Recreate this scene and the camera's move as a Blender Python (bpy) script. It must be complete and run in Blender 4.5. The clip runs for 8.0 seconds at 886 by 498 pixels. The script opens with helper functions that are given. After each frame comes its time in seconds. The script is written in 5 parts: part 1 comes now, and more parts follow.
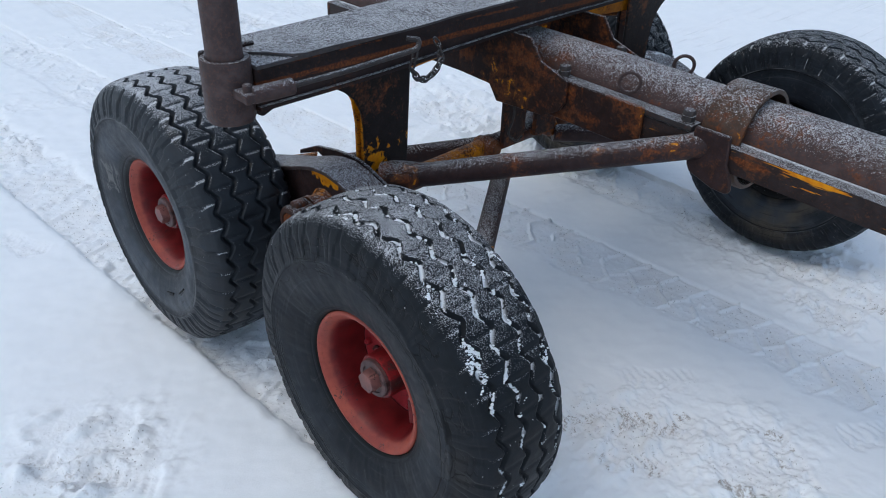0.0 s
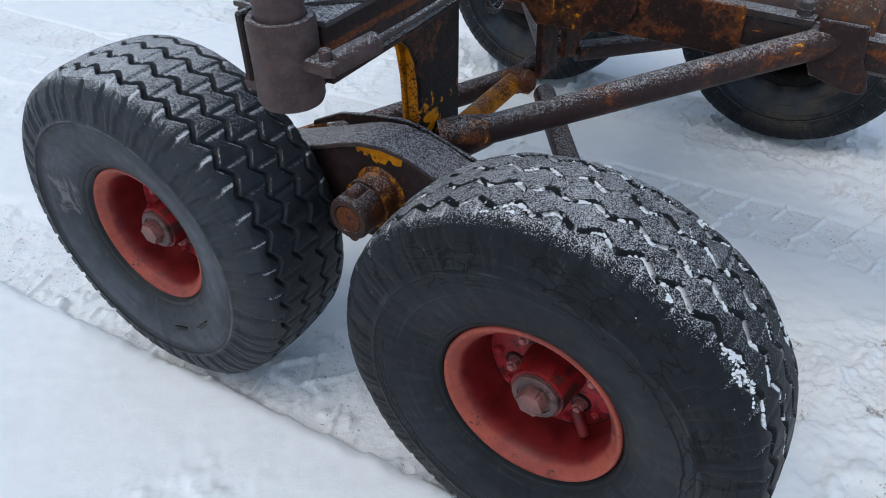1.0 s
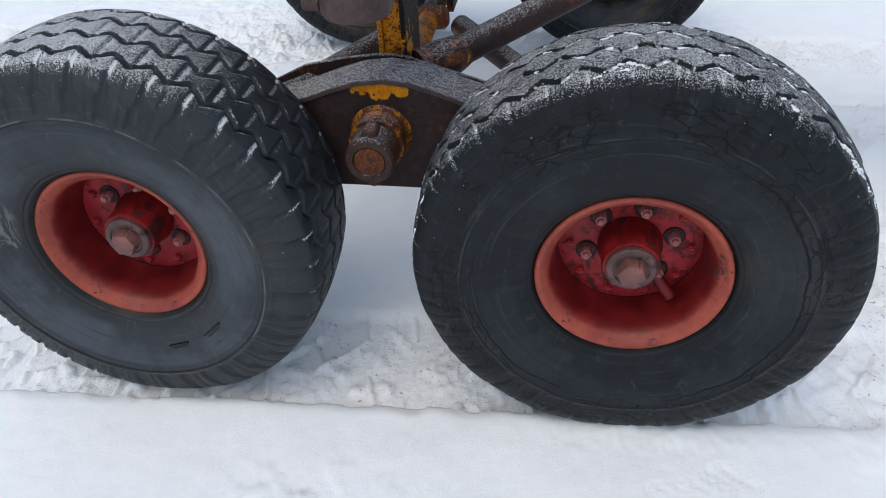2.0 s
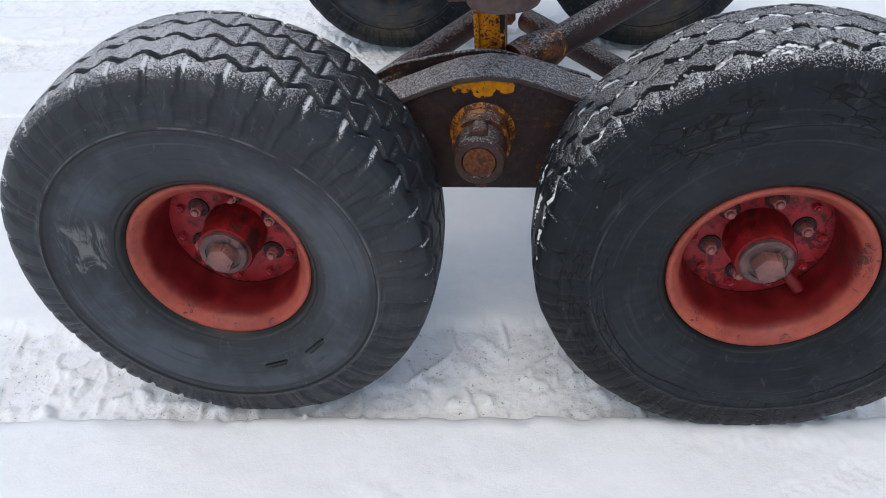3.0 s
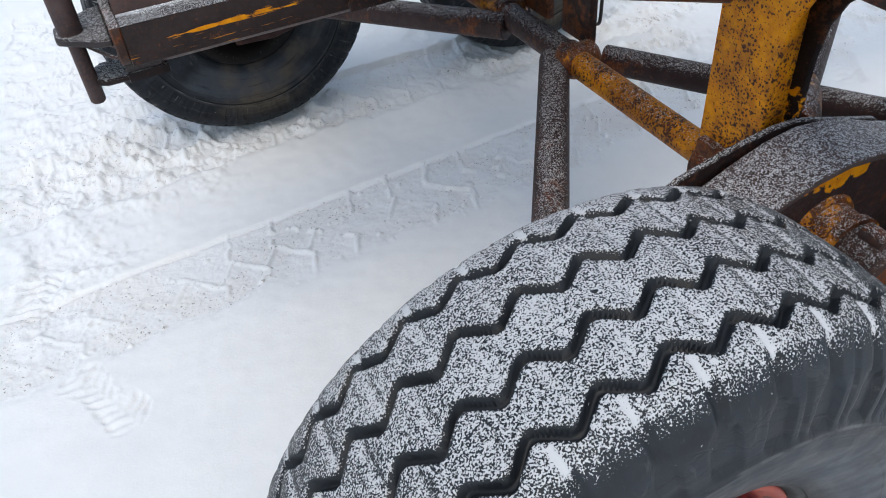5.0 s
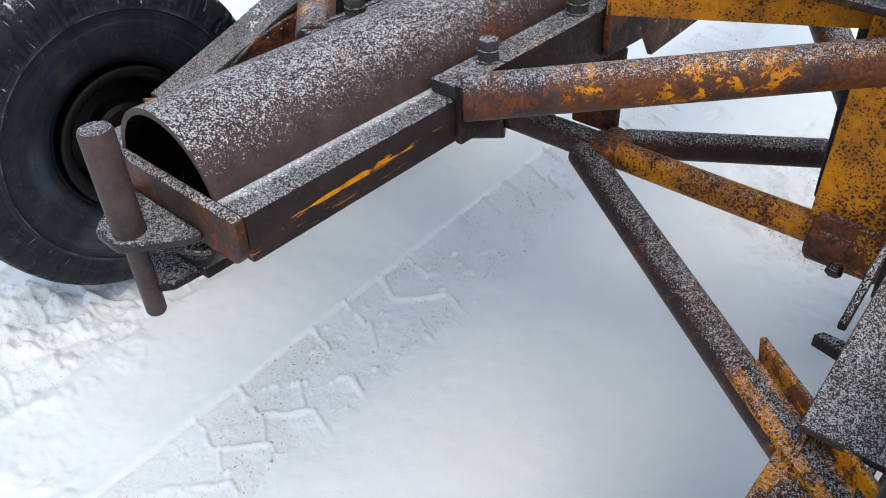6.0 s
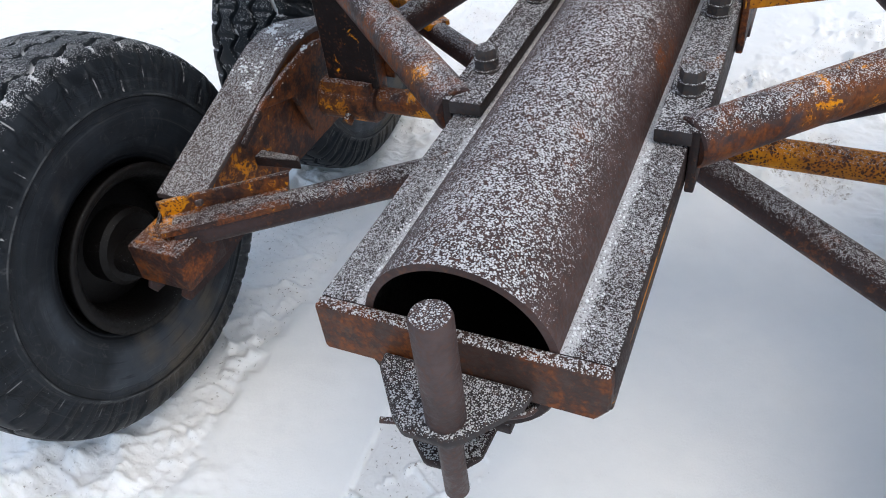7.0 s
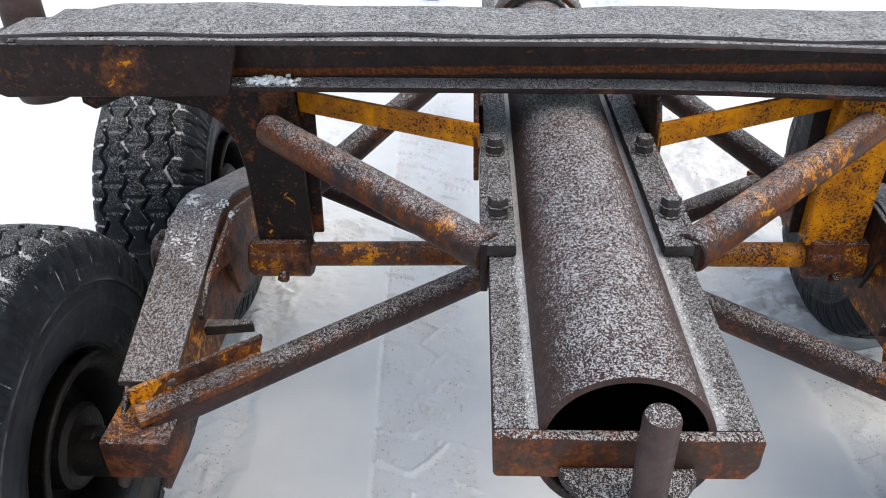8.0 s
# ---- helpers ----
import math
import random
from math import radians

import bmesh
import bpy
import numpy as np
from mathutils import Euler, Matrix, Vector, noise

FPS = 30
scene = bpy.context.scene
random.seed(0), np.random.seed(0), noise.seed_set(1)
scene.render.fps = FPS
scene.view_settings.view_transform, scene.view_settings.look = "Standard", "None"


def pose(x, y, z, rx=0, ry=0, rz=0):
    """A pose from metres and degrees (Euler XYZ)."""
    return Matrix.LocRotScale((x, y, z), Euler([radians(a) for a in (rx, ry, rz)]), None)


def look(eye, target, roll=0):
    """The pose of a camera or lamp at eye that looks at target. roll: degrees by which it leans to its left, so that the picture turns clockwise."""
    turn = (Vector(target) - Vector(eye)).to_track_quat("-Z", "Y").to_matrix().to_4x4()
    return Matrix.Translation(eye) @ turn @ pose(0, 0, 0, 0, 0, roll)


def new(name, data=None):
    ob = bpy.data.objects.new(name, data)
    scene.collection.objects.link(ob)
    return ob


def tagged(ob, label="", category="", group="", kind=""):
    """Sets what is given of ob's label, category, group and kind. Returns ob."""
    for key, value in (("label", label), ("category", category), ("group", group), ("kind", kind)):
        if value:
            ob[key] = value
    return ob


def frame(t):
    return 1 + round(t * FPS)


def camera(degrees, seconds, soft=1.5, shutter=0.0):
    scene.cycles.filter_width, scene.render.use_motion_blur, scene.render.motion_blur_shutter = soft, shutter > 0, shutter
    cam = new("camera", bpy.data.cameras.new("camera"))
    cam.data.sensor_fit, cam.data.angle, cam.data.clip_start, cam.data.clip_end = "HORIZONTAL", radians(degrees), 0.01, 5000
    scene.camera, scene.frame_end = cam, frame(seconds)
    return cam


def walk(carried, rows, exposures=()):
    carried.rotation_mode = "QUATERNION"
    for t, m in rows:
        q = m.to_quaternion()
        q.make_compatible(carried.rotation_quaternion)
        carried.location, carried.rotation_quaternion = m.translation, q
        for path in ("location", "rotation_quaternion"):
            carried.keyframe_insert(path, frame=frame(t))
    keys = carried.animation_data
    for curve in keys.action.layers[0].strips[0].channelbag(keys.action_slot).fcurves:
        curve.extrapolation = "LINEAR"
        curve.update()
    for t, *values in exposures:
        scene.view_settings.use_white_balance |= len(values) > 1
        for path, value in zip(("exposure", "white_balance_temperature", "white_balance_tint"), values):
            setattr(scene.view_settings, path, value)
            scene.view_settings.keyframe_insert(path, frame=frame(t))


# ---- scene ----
cam = camera(60.0, 8.0, soft=1.0)
PATH = [
    (0, (1.611, -1.933, 1.662), (0.404, -0.747, 0.597), 1.94),
    (0.5, (1.268, -2.033, 1.656), (0.201, -0.816, 0.481), 1.71),
    (1, (0.92, -1.982, 1.545), (0.052, -0.663, 0.317), -1.64),
    (1.2, (0.803, -2.001, 1.5), (0.051, -0.652, 0.23), -2.58),
    (2.3, (0.272, -2.345, 1.368), (0.06, -0.747, 0.183), -3.01),
    (2.5, (0.234, -2.36, 1.369), (0.021, -0.752, 0.199), -3.09),
    (3, (0.085, -2.244, 1.346), (-0.136, -0.669, 0.134), -4.0),
    (3.5, (-0.175, -2.043, 1.331), (-0.34, -0.513, 0.054), -6.29),
    (4, (-0.448, -1.89, 1.324), (-0.413, -0.391, 0.0), -7.73),
    (4.5, (-0.706, -1.707, 1.361), (-0.411, -0.242, 0.031), -7.15),
    (4.7, (-0.791, -1.582, 1.359), (-0.391, -0.138, 0.035), -6.65),
    (5.8, (-1.154, -0.943, 1.351), (-0.062, 0.198, 0.124), -2.27),
    (6, (-1.249, -0.817, 1.381), (-0.087, 0.254, 0.154), -2.16),
    (6.5, (-1.342, -0.501, 1.409), (-0.102, 0.442, 0.154), -4.5),
    (7, (-1.337, -0.242, 1.44), (-0.006, 0.467, 0.126), -7.45),
    (7.5, (-1.463, -0.011, 1.505), (0.096, 0.305, 0.292), -5.6),
    (8, (-1.528, 0.184, 1.557), (0.149, 0.268, 0.47), -1.44),
]
walk(cam, [(t, look(eye, target, roll)) for t, eye, target, roll in PATH],
     exposures=[(0, -0.08, 5930, 1), (1, 0.02, 6120, 1), (2.5, 0.22, 6560, 4), (4.5, 0.24, 6600, 3), (6, 0.50, 6580, 1), (7, 0.51, 6640, 3), (8, 0.57, 7080, 4)])

# ---------------------------------------------------------------- world and light
world = bpy.data.worlds.new("overcast_sky")
scene.world = world
world.use_nodes = True
wn = world.node_tree
sky = wn.nodes.new("ShaderNodeTexSky")
sky.sky_type, sky.sun_disc = "NISHITA", False
SUN_ELEV, SUN_TURN = radians(66), radians(200)
sky.sun_elevation, sky.sun_rotation = SUN_ELEV, SUN_TURN
sky.air_density, sky.dust_density, sky.ozone_density = 1.0, 3.0, 1.0
wn.nodes["Background"].inputs[1].default_value = 0.15
wn.links.new(sky.outputs[0], wn.nodes["Background"].inputs[0])
sun = new("sun", bpy.data.lights.new("sun", "SUN"))
sun.data.energy, sun.data.angle, sun.data.color = 0.45, radians(175), (1.0, 0.98, 0.95)
sun.matrix_world = look((-2.0, -5.6, 13.4), (0, 0, 0))

# ---------------------------------------------------------------- materials


class Nodes:
    """Small helper for building a node material."""

    def __init__(self, name):
        self.mat = bpy.data.materials.new(name)
        self.mat.use_nodes = True
        self.t = self.mat.node_tree
        self.bsdf = self.t.nodes["Principled BSDF"]
        self.co = self.add("ShaderNodeTexCoord").outputs["Object"]

    def add(self, kind, **values):
        node = self.t.nodes.new(kind)
        for key, value in values.items():
            setattr(node, key, value)
        return node

    def put(self, socket, value):
        if isinstance(value, bpy.types.NodeSocket):
            self.t.links.new(value, socket)
        elif value is not None:
            socket.default_value = value

    def noise(self, scale, detail=4.0, rough=0.55, co=None, distort=0.0):
        n = self.add("ShaderNodeTexNoise")
        self.put(n.inputs["Vector"], co or self.co)
        n.inputs["Scale"].default_value, n.inputs["Detail"].default_value = scale, detail
        n.inputs["Roughness"].default_value, n.inputs["Distortion"].default_value = rough, distort
        return n.outputs["Fac"]

    def stretch(self, sx, sy, sz):
        m = self.add("ShaderNodeMapping")
        self.put(m.inputs["Vector"], self.co)
        m.inputs["Scale"].default_value = (sx, sy, sz)
        return m.outputs["Vector"]

    def math(self, op, a, b=None, c=None):
        n = self.add("ShaderNodeMath", operation=op)
        for socket, value in zip(n.inputs, (a, b, c)):
            self.put(socket, value)
        return n.outputs[0]

    def ramp(self, fac, lo, hi, a=0.0, b=1.0):
        n = self.add("ShaderNodeMapRange", interpolation_type="SMOOTHSTEP")
        self.put(n.inputs["Value"], fac)
        for key, v in (("From Min", lo), ("From Max", hi), ("To Min", a), ("To Max", b)):
            self.put(n.inputs[key], v)
        return n.outputs[0]

    def mix(self, fac, a, b):
        n = self.add("ShaderNodeMix", data_type="RGBA")
        self.put(n.inputs["Factor"], fac)
        self.put(n.inputs["A"], a if isinstance(a, bpy.types.NodeSocket) else (*a, 1))
        self.put(n.inputs["B"], b if isinstance(b, bpy.types.NodeSocket) else (*b, 1))
        return n.outputs["Result"]

    def up(self):
        g = self.add("ShaderNodeNewGeometry")
        s = self.add("ShaderNodeSeparateXYZ")
        self.put(s.inputs[0], g.outputs["Normal"])
        return s.outputs["Z"]

    def attr(self, name):
        return self.add("ShaderNodeAttribute", attribute_name=name).outputs["Fac"]

    def bump(self, height, strength, distance):
        b = self.add("ShaderNodeBump")
        self.put(b.inputs["Height"], height)
        b.inputs["Strength"].default_value, b.inputs["Distance"].default_value = strength, distance
        self.put(self.bsdf.inputs["Normal"], b.outputs["Normal"])

    def frost(self, amount, lo=0.35, hi=0.95, fine=560.0):
        """Mask of thin dry snow grains lying on faces that look up."""
        up = self.ramp(self.up(), lo, hi)
        v = self.add("ShaderNodeTexVoronoi")
        self.put(v.inputs["Vector"], self.co)
        v.inputs["Scale"].default_value = fine * 0.88
        size = self.math("MULTIPLY_ADD", self.noise(fine * 0.3, 3.0, 0.7), 0.62, 0.435)
        speck = self.math("MULTIPLY_ADD", v.outputs["Distance"], -0.52, size)
        drift = self.noise(16.0, 3.0)
        level = self.math("MULTIPLY_ADD", up, 0.20 * amount, -0.13)
        level = self.math("MULTIPLY_ADD", drift, 0.14, level)
        grains = self.math("MULTIPLY", self.ramp(self.math("ADD", speck, level), 0.590, 0.745), 0.80)
        return self.math("MULTIPLY", grains, self.ramp(up, 0.0, 0.15)), up

    def done(self, colour, rough, metal=0.0):
        self.put(self.bsdf.inputs["Base Color"], colour)
        self.put(self.bsdf.inputs["Roughness"], rough)
        self.put(self.bsdf.inputs["Metallic"], metal)
        return self.mat


SNOW = (0.88, 0.89, 0.91)
FROST = (0.78, 0.78, 0.80)


def steel(name, yellow=0.2, rust=0.35, frost=1.0, base=(0.036, 0.024, 0.024), fine=560.0, pits=0.0, streak=0, spots=()):
    """Old painted steel: dark primer and patina, flaking yellow paint, orange rust, thin frost."""
    n = Nodes(name)
    big, mid, tiny = n.noise(6.0, 5.0), n.noise(28.0, 5.0, 0.62), n.noise(160.0, 3.0)
    dark = n.mix(n.ramp(mid, 0.35, 0.7), base, [c * 1.7 for c in base])
    dark = n.mix(n.ramp(tiny, 0.45, 0.75), dark, [base[0] * 1.9, base[1] * 1.5, base[2] * 1.25])
    blotch = n.math("ADD", n.math("MULTIPLY", big, 0.55), n.math("MULTIPLY", n.noise(22.0, 6.0, 0.65, co=n.stretch(*((1, 0.10, 4.5) if streak == 1 else (0.2, 1, 1.6))) if streak else None), 0.55))
    orange = n.mix(n.ramp(tiny, 0.35, 0.7), (0.075, 0.023, 0.010), (0.20, 0.060, 0.017))
    col = n.mix(n.ramp(blotch, 0.72 - 0.3 * rust, 0.80 - 0.3 * rust), dark, orange)
    fleck = n.ramp(n.math("ADD", n.noise(85.0, 6.0, 0.72), n.math("MULTIPLY", n.math("SUBTRACT", big, 0.5), 0.5)), 0.60 - 0.09 * rust, 0.70 - 0.09 * rust)
    col = n.mix(n.math("MULTIPLY", fleck, max(0.0, min(0.75, 0.25 + rust))), col, (0.125, 0.048, 0.021))
    stain = n.ramp(n.noise(19.0, 7.0, 0.72, distort=0.6), 0.49, 0.60)
    col = n.mix(n.math("MULTIPLY", stain, max(0.0, min(0.8, rust))), col, [c * 0.9 for c in base])
    if streak == 1:
        s = n.add("ShaderNodeSeparateXYZ")
        n.put(s.inputs[0], n.co)
        run, dash = n.noise(26.0, 5.0, 0.7, co=n.stretch(1, 0.22, 1.3)), n.noise(30.0, 4.0, 0.7, co=n.stretch(1, 0.3, 0.6))
        zz = n.math("ADD", s.outputs["Z"], n.math("MULTIPLY", n.math("SUBTRACT", run, 0.5), 0.016))
        low = n.math("MULTIPLY", n.ramp(n.math("ABSOLUTE", n.math("SUBTRACT", zz, 1.021)), 0.005, 0.010, 1.0, 0.0), n.ramp(run, 0.34, 0.46))
        high = n.math("MULTIPLY", n.ramp(n.math("ABSOLUTE", n.math("SUBTRACT", zz, 1.058)), 0.0015, 0.0035, 1.0, 0.0), n.ramp(dash, 0.52, 0.57))
        col = n.mix(n.math("MAXIMUM", low, high), col, orange)
    flake = n.math("ADD", n.math("MULTIPLY", n.noise(4.5, 3.0, co=n.stretch(*((0.7, 1, 7.0) if streak == 2 else (1, 1.1, 0.9)))), 0.6), n.math("MULTIPLY", n.noise(34.0, 6.0, 0.7, distort=0.4, co=n.stretch(0.16, 1, 2.2) if streak == 2 else None), 0.5))
    paint = n.mix(n.ramp(n.noise(60.0, 4.0), 0.3, 0.75), (0.72, 0.280, 0.004), (0.54, 0.170, 0.005))
    paint_mask = n.ramp(flake, 0.75 - 0.42 * yellow, 0.775 - 0.42 * yellow)
    for x, y, z, rad, gain in spots:
        d = n.add("ShaderNodeVectorMath", operation="DISTANCE")
        n.put(d.inputs[0], n.co)
        d.inputs[1].default_value = (x, y, z)
        paint_mask = n.math("MAXIMUM", paint_mask, n.ramp(n.math("ADD", flake, n.ramp(d.outputs["Value"], 0.4 * rad, rad, gain, 0.0)), 0.80, 0.83))
    if pits:
        stain = n.ramp(n.math("ADD", n.noise(7.0, 5.0, 0.65), n.math("MULTIPLY", n.noise(50.0, 4.0, 0.6), 0.35)), 0.55, 0.80)
        paint = n.mix(n.math("MULTIPLY", stain, 0.75), paint, (0.22, 0.075, 0.016))
        wander = n.add("ShaderNodeVectorMath", operation="MULTIPLY_ADD")
        warp = n.add("ShaderNodeTexNoise")
        n.put(warp.inputs["Vector"], n.co)
        warp.inputs["Scale"].default_value = 90.0
        n.put(wander.inputs[0], warp.outputs["Color"])
        wander.inputs[1].default_value = (0.010, 0.010, 0.010)
        n.put(wander.inputs[2], n.co)
        spot = None
        for size, bias in ((180.0, 0.03), (95.0, -0.05)):
            v = n.add("ShaderNodeTexVoronoi")
            n.put(v.inputs["Vector"], wander.outputs[0])
            v.inputs["Scale"].default_value = size
            one = n.ramp(n.math("ADD", v.outputs["Distance"], n.math("MULTIPLY", n.noise(14.0, 4.0, 0.65), -0.95)), -0.26 + bias + 0.1 * pits, -0.10 + bias + 0.1 * pits)
            spot = one if spot is None else n.math("MULTIPLY", spot, one)
        paint = n.mix(spot, n.mix(n.ramp(tiny, 0.35, 0.65), (0.11, 0.035, 0.014), (0.04, 0.018, 0.013)), paint)
    if streak == 2:
        paint_mask = n.math("MULTIPLY", paint_mask, n.ramp(n.up(), 0.4, 0.2))
    else:
        col = n.mix(n.math("MULTIPLY", n.ramp(flake, 0.665 - 0.42 * yellow, 0.745 - 0.42 * yellow), 0.5), col, (0.17, 0.058, 0.018))
    col = n.mix(paint_mask, col, paint)
    mask, up = n.frost(frost, fine=fine)
    if streak == 2:
        s = n.add("ShaderNodeSeparateXYZ")
        n.put(s.inputs[0], n.co)
        off = n.math("ABSOLUTE", n.math("ADD", s.outputs["Y"], -0.002))
        close = n.ramp(off, 0.110, 0.131, 0.40, -0.10)
        bank = n.ramp(n.math("ADD", n.math("ADD", n.math("MULTIPLY", n.noise(70.0, 4.0, 0.6), 0.45), n.math("MULTIPLY", n.noise(560.0, 2.0, 0.6), 0.60)), close), 0.66, 0.80)
        bank = n.math("MULTIPLY", bank, n.ramp(n.noise(480.0, 2.0, 0.6), 0.34, 0.56, 0.25, 1.0))
        mask = n.math("MAXIMUM", mask, n.math("MULTIPLY", n.math("MULTIPLY", bank, 0.8), n.ramp(up, 0.5, 0.9)))
    col = n.mix(mask, col, FROST)
    h = n.math("ADD", n.math("MULTIPLY", tiny, 0.5), n.math("MULTIPLY", mid, 0.7))
    h = n.math("ADD", h, n.math("MULTIPLY", mask, 1.4))
    h = n.math("ADD", h, n.math("MULTIPLY", paint_mask, 0.3))
    n.bump(h, 0.5, 0.0025)
    n.bsdf.inputs["Specular IOR Level"].default_value = 0.18
    rough = n.math("ADD", n.ramp(tiny, 0.3, 0.7, 0.42, 0.62), n.math("MULTIPLY", mask, 0.3))
    return n.done(col, rough, 0.0)


def red_paint(name, light, dark, soot=0.0, inner=None):
    """Old red paint: faded patches, small chips and greasy grime in fine spatters."""
    n = Nodes(name)
    mid, tiny = n.noise(14.0, 6.0, 0.65), n.noise(300.0, 3.0)
    col = n.mix(n.ramp(mid, 0.32, 0.68), dark, light)
    # Barrel darkens inward: its shade and grease are mixed into the paint.
    if inner:
        s = n.add("ShaderNodeSeparateXYZ")
        n.put(s.inputs[0], n.co)
        r = n.math("SQRT", n.math("ADD", n.math("POWER", s.outputs["X"], 2.0), n.math("POWER", s.outputs["Z"], 2.0)))
        r = n.math("MULTIPLY_ADD", n.math("SUBTRACT", n.noise(22.0, 5.0, 0.65), 0.5), 0.010, r)
        col = n.mix(n.ramp(r, 0.1635, 0.1530), col, n.mix(n.ramp(mid, 0.32, 0.68), [c * 0.5 for c in inner], inner))
    col = n.mix(n.math("MULTIPLY", n.ramp(n.noise(70.0, 5.0, 0.7), 0.50, 0.72), 0.35), col, [c * 0.45 for c in dark])
    streaks = n.noise(30.0, 6.0, 0.72, co=n.stretch(1.0, 0.35, 1.0), distort=0.8)
    grime = n.ramp(n.math("ADD", streaks, n.math("MULTIPLY", n.noise(7.0, 3.0), 0.35)), 0.84 - 0.13 * soot, 0.96 - 0.11 * soot)
    col = n.mix(n.math("MULTIPLY", grime, 0.85), col, (0.016, 0.008, 0.008))
    chips = n.ramp(n.math("ADD", n.math("MULTIPLY", n.noise(75.0, 5.0, 0.7, distort=1.0), 0.7), n.math("MULTIPLY", n.noise(9.0, 3.0), 0.6)), 0.775, 0.80)
    col = n.mix(n.math("MULTIPLY", chips, 0.9), col, (0.045, 0.022, 0.018))
    h = n.math("ADD", n.math("MULTIPLY", mid, 0.7), n.math("MULTIPLY", chips, -0.6))
    h = n.math("ADD", h, n.math("MULTIPLY", tiny, 0.12))
    n.bump(h, 0.45, 0.002)
    n.bsdf.inputs["Specular IOR Level"].default_value = 0.35
    return n.done(col, n.ramp(mid, 0.3, 0.7, 0.38, 0.62))


def rubber(name, frost, groove_snow, crack, scuff_shade, tone=1.0, lee=0.0, gloss=0.3, dirt=0.22):
    """Weathered tyre rubber; snow in grooves, frost on top, a dusty ring and painted step shade on the side."""
    n = Nodes(name)
    s = n.add("ShaderNodeSeparateXYZ")
    n.put(s.inputs[0], n.co)
    r = n.math("SQRT", n.math("ADD", n.math("POWER", s.outputs["X"], 2.0), n.math("POWER", s.outputs["Z"], 2.0)))
    mid, tiny, big = n.noise(24.0, 5.0, 0.6), n.noise(240.0, 3.0), n.noise(5.0, 4.0)
    col = n.mix(n.ramp(mid, 0.3, 0.75), [c * tone for c in (0.0075, 0.009, 0.0115)], [c * tone for c in (0.0165, 0.020, 0.0255)])
    ring = n.math("MULTIPLY", n.ramp(r, 0.205, 0.235), n.ramp(r, 0.335, 0.328))
    dust = n.math("MULTIPLY", ring, n.ramp(big, 0.40, 0.60, 0.15, 1.0))
    col = n.mix(n.math("MULTIPLY", dust, scuff_shade), col, (0.048, 0.057, 0.071))
    wet = n.stretch(3.0, 1.0, 9.0)
    scratch = n.math("MULTIPLY", n.ramp(n.noise(14.0, 6.0, 0.7, co=wet, distort=1.2), 0.66, 0.74), ring)
    col = n.mix(n.math("MULTIPLY", scratch, 0.5 * scuff_shade), col, (0.2, 0.19, 0.175))
    ang = n.math("ARCTAN2", s.outputs["Z"], s.outputs["X"])
    polar = n.add("ShaderNodeCombineXYZ")
    n.put(polar.inputs["X"], n.math("MULTIPLY_ADD", ang, 7.0, n.math("MULTIPLY", mid, 0.9)))
    n.put(polar.inputs["Y"], n.math("MULTIPLY_ADD", r, 62.0, n.math("MULTIPLY", mid, 1.4)))
    v = n.add("ShaderNodeTexVoronoi", feature="DISTANCE_TO_EDGE")
    n.put(v.inputs["Vector"], polar.outputs[0])
    v.inputs["Scale"].default_value = 1.0
    web = n.ramp(v.outputs["Distance"], 0.018, 0.055, 1.0, 0.0)
    lines = n.math("MULTIPLY", n.math("MULTIPLY", web, n.ramp(n.noise(9.0, 3.0), 0.43, 0.52)), n.math("MULTIPLY", n.ramp(r, 0.28, 0.32), n.ramp(r, 0.40, 0.38)))
    wob = n.math("ADD", r, n.math("MULTIPLY", n.noise(7.0, 5.0, 0.6), 0.045))
    circ = n.ramp(n.math("ABSOLUTE", n.math("SUBTRACT", wob, 0.327)), 0.0010, 0.0026, 1.0, 0.0)
    lines = n.math("MAXIMUM", n.math("MULTIPLY", lines, 0.9), n.math("MULTIPLY", circ, n.ramp(n.noise(3.0, 2.0), 0.40, 0.47)))
    # Dark band: shade of the concave ring, put into the colour.
    band = n.math("MULTIPLY", n.ramp(r, 0.305, 0.312), n.ramp(r, 0.336, 0.330))
    col = n.mix(n.math("MULTIPLY", band, 0.55 * scuff_shade), col, (0.012, 0.013, 0.015))
    inner = n.math("MULTIPLY", n.ramp(r, 0.222, 0.212), 0.7 * scuff_shade)
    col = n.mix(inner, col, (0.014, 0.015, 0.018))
    scar = n.math("MULTIPLY", n.ramp(n.math("ABSOLUTE", n.math("SUBTRACT", ang, 2.95)), 0.40, 0.14), n.math("MULTIPLY", n.ramp(r, 0.205, 0.225), n.ramp(r, 0.305, 0.285)))
    slash = n.ramp(n.noise(11.0, 6.0, 0.75, co=n.stretch(2.2, 1.0, 0.6), distort=1.6), 0.50, 0.60)
    col = n.mix(n.math("MULTIPLY", n.math("MULTIPLY", scar, slash), 0.5 * scuff_shade * (1 - crack)), col, (0.26, 0.25, 0.235))
    brown = n.math("MULTIPLY", n.ramp(n.noise(3.5, 4.0), 0.55, 0.7), n.ramp(r, 0.40, 0.33))
    col = n.mix(n.math("MULTIPLY", brown, dirt), col, (0.085, 0.070, 0.054))
    hoop = n.add("ShaderNodeCombineXYZ")
    n.put(hoop.inputs["X"], n.math("MULTIPLY", ang, 0.9))
    n.put(hoop.inputs["Y"], n.math("MULTIPLY", r, 95.0))
    hoops = n.noise(1.0, 5.0, 0.65, co=hoop.outputs[0], distort=0.5)
    side = n.ramp(r, 0.42, 0.39)
    col = n.mix(n.math("MULTIPLY", n.math("MULTIPLY", n.ramp(hoops, 0.55, 0.74), side), 0.40 * min(1.0, tone)), col, (0.075, 0.079, 0.085))
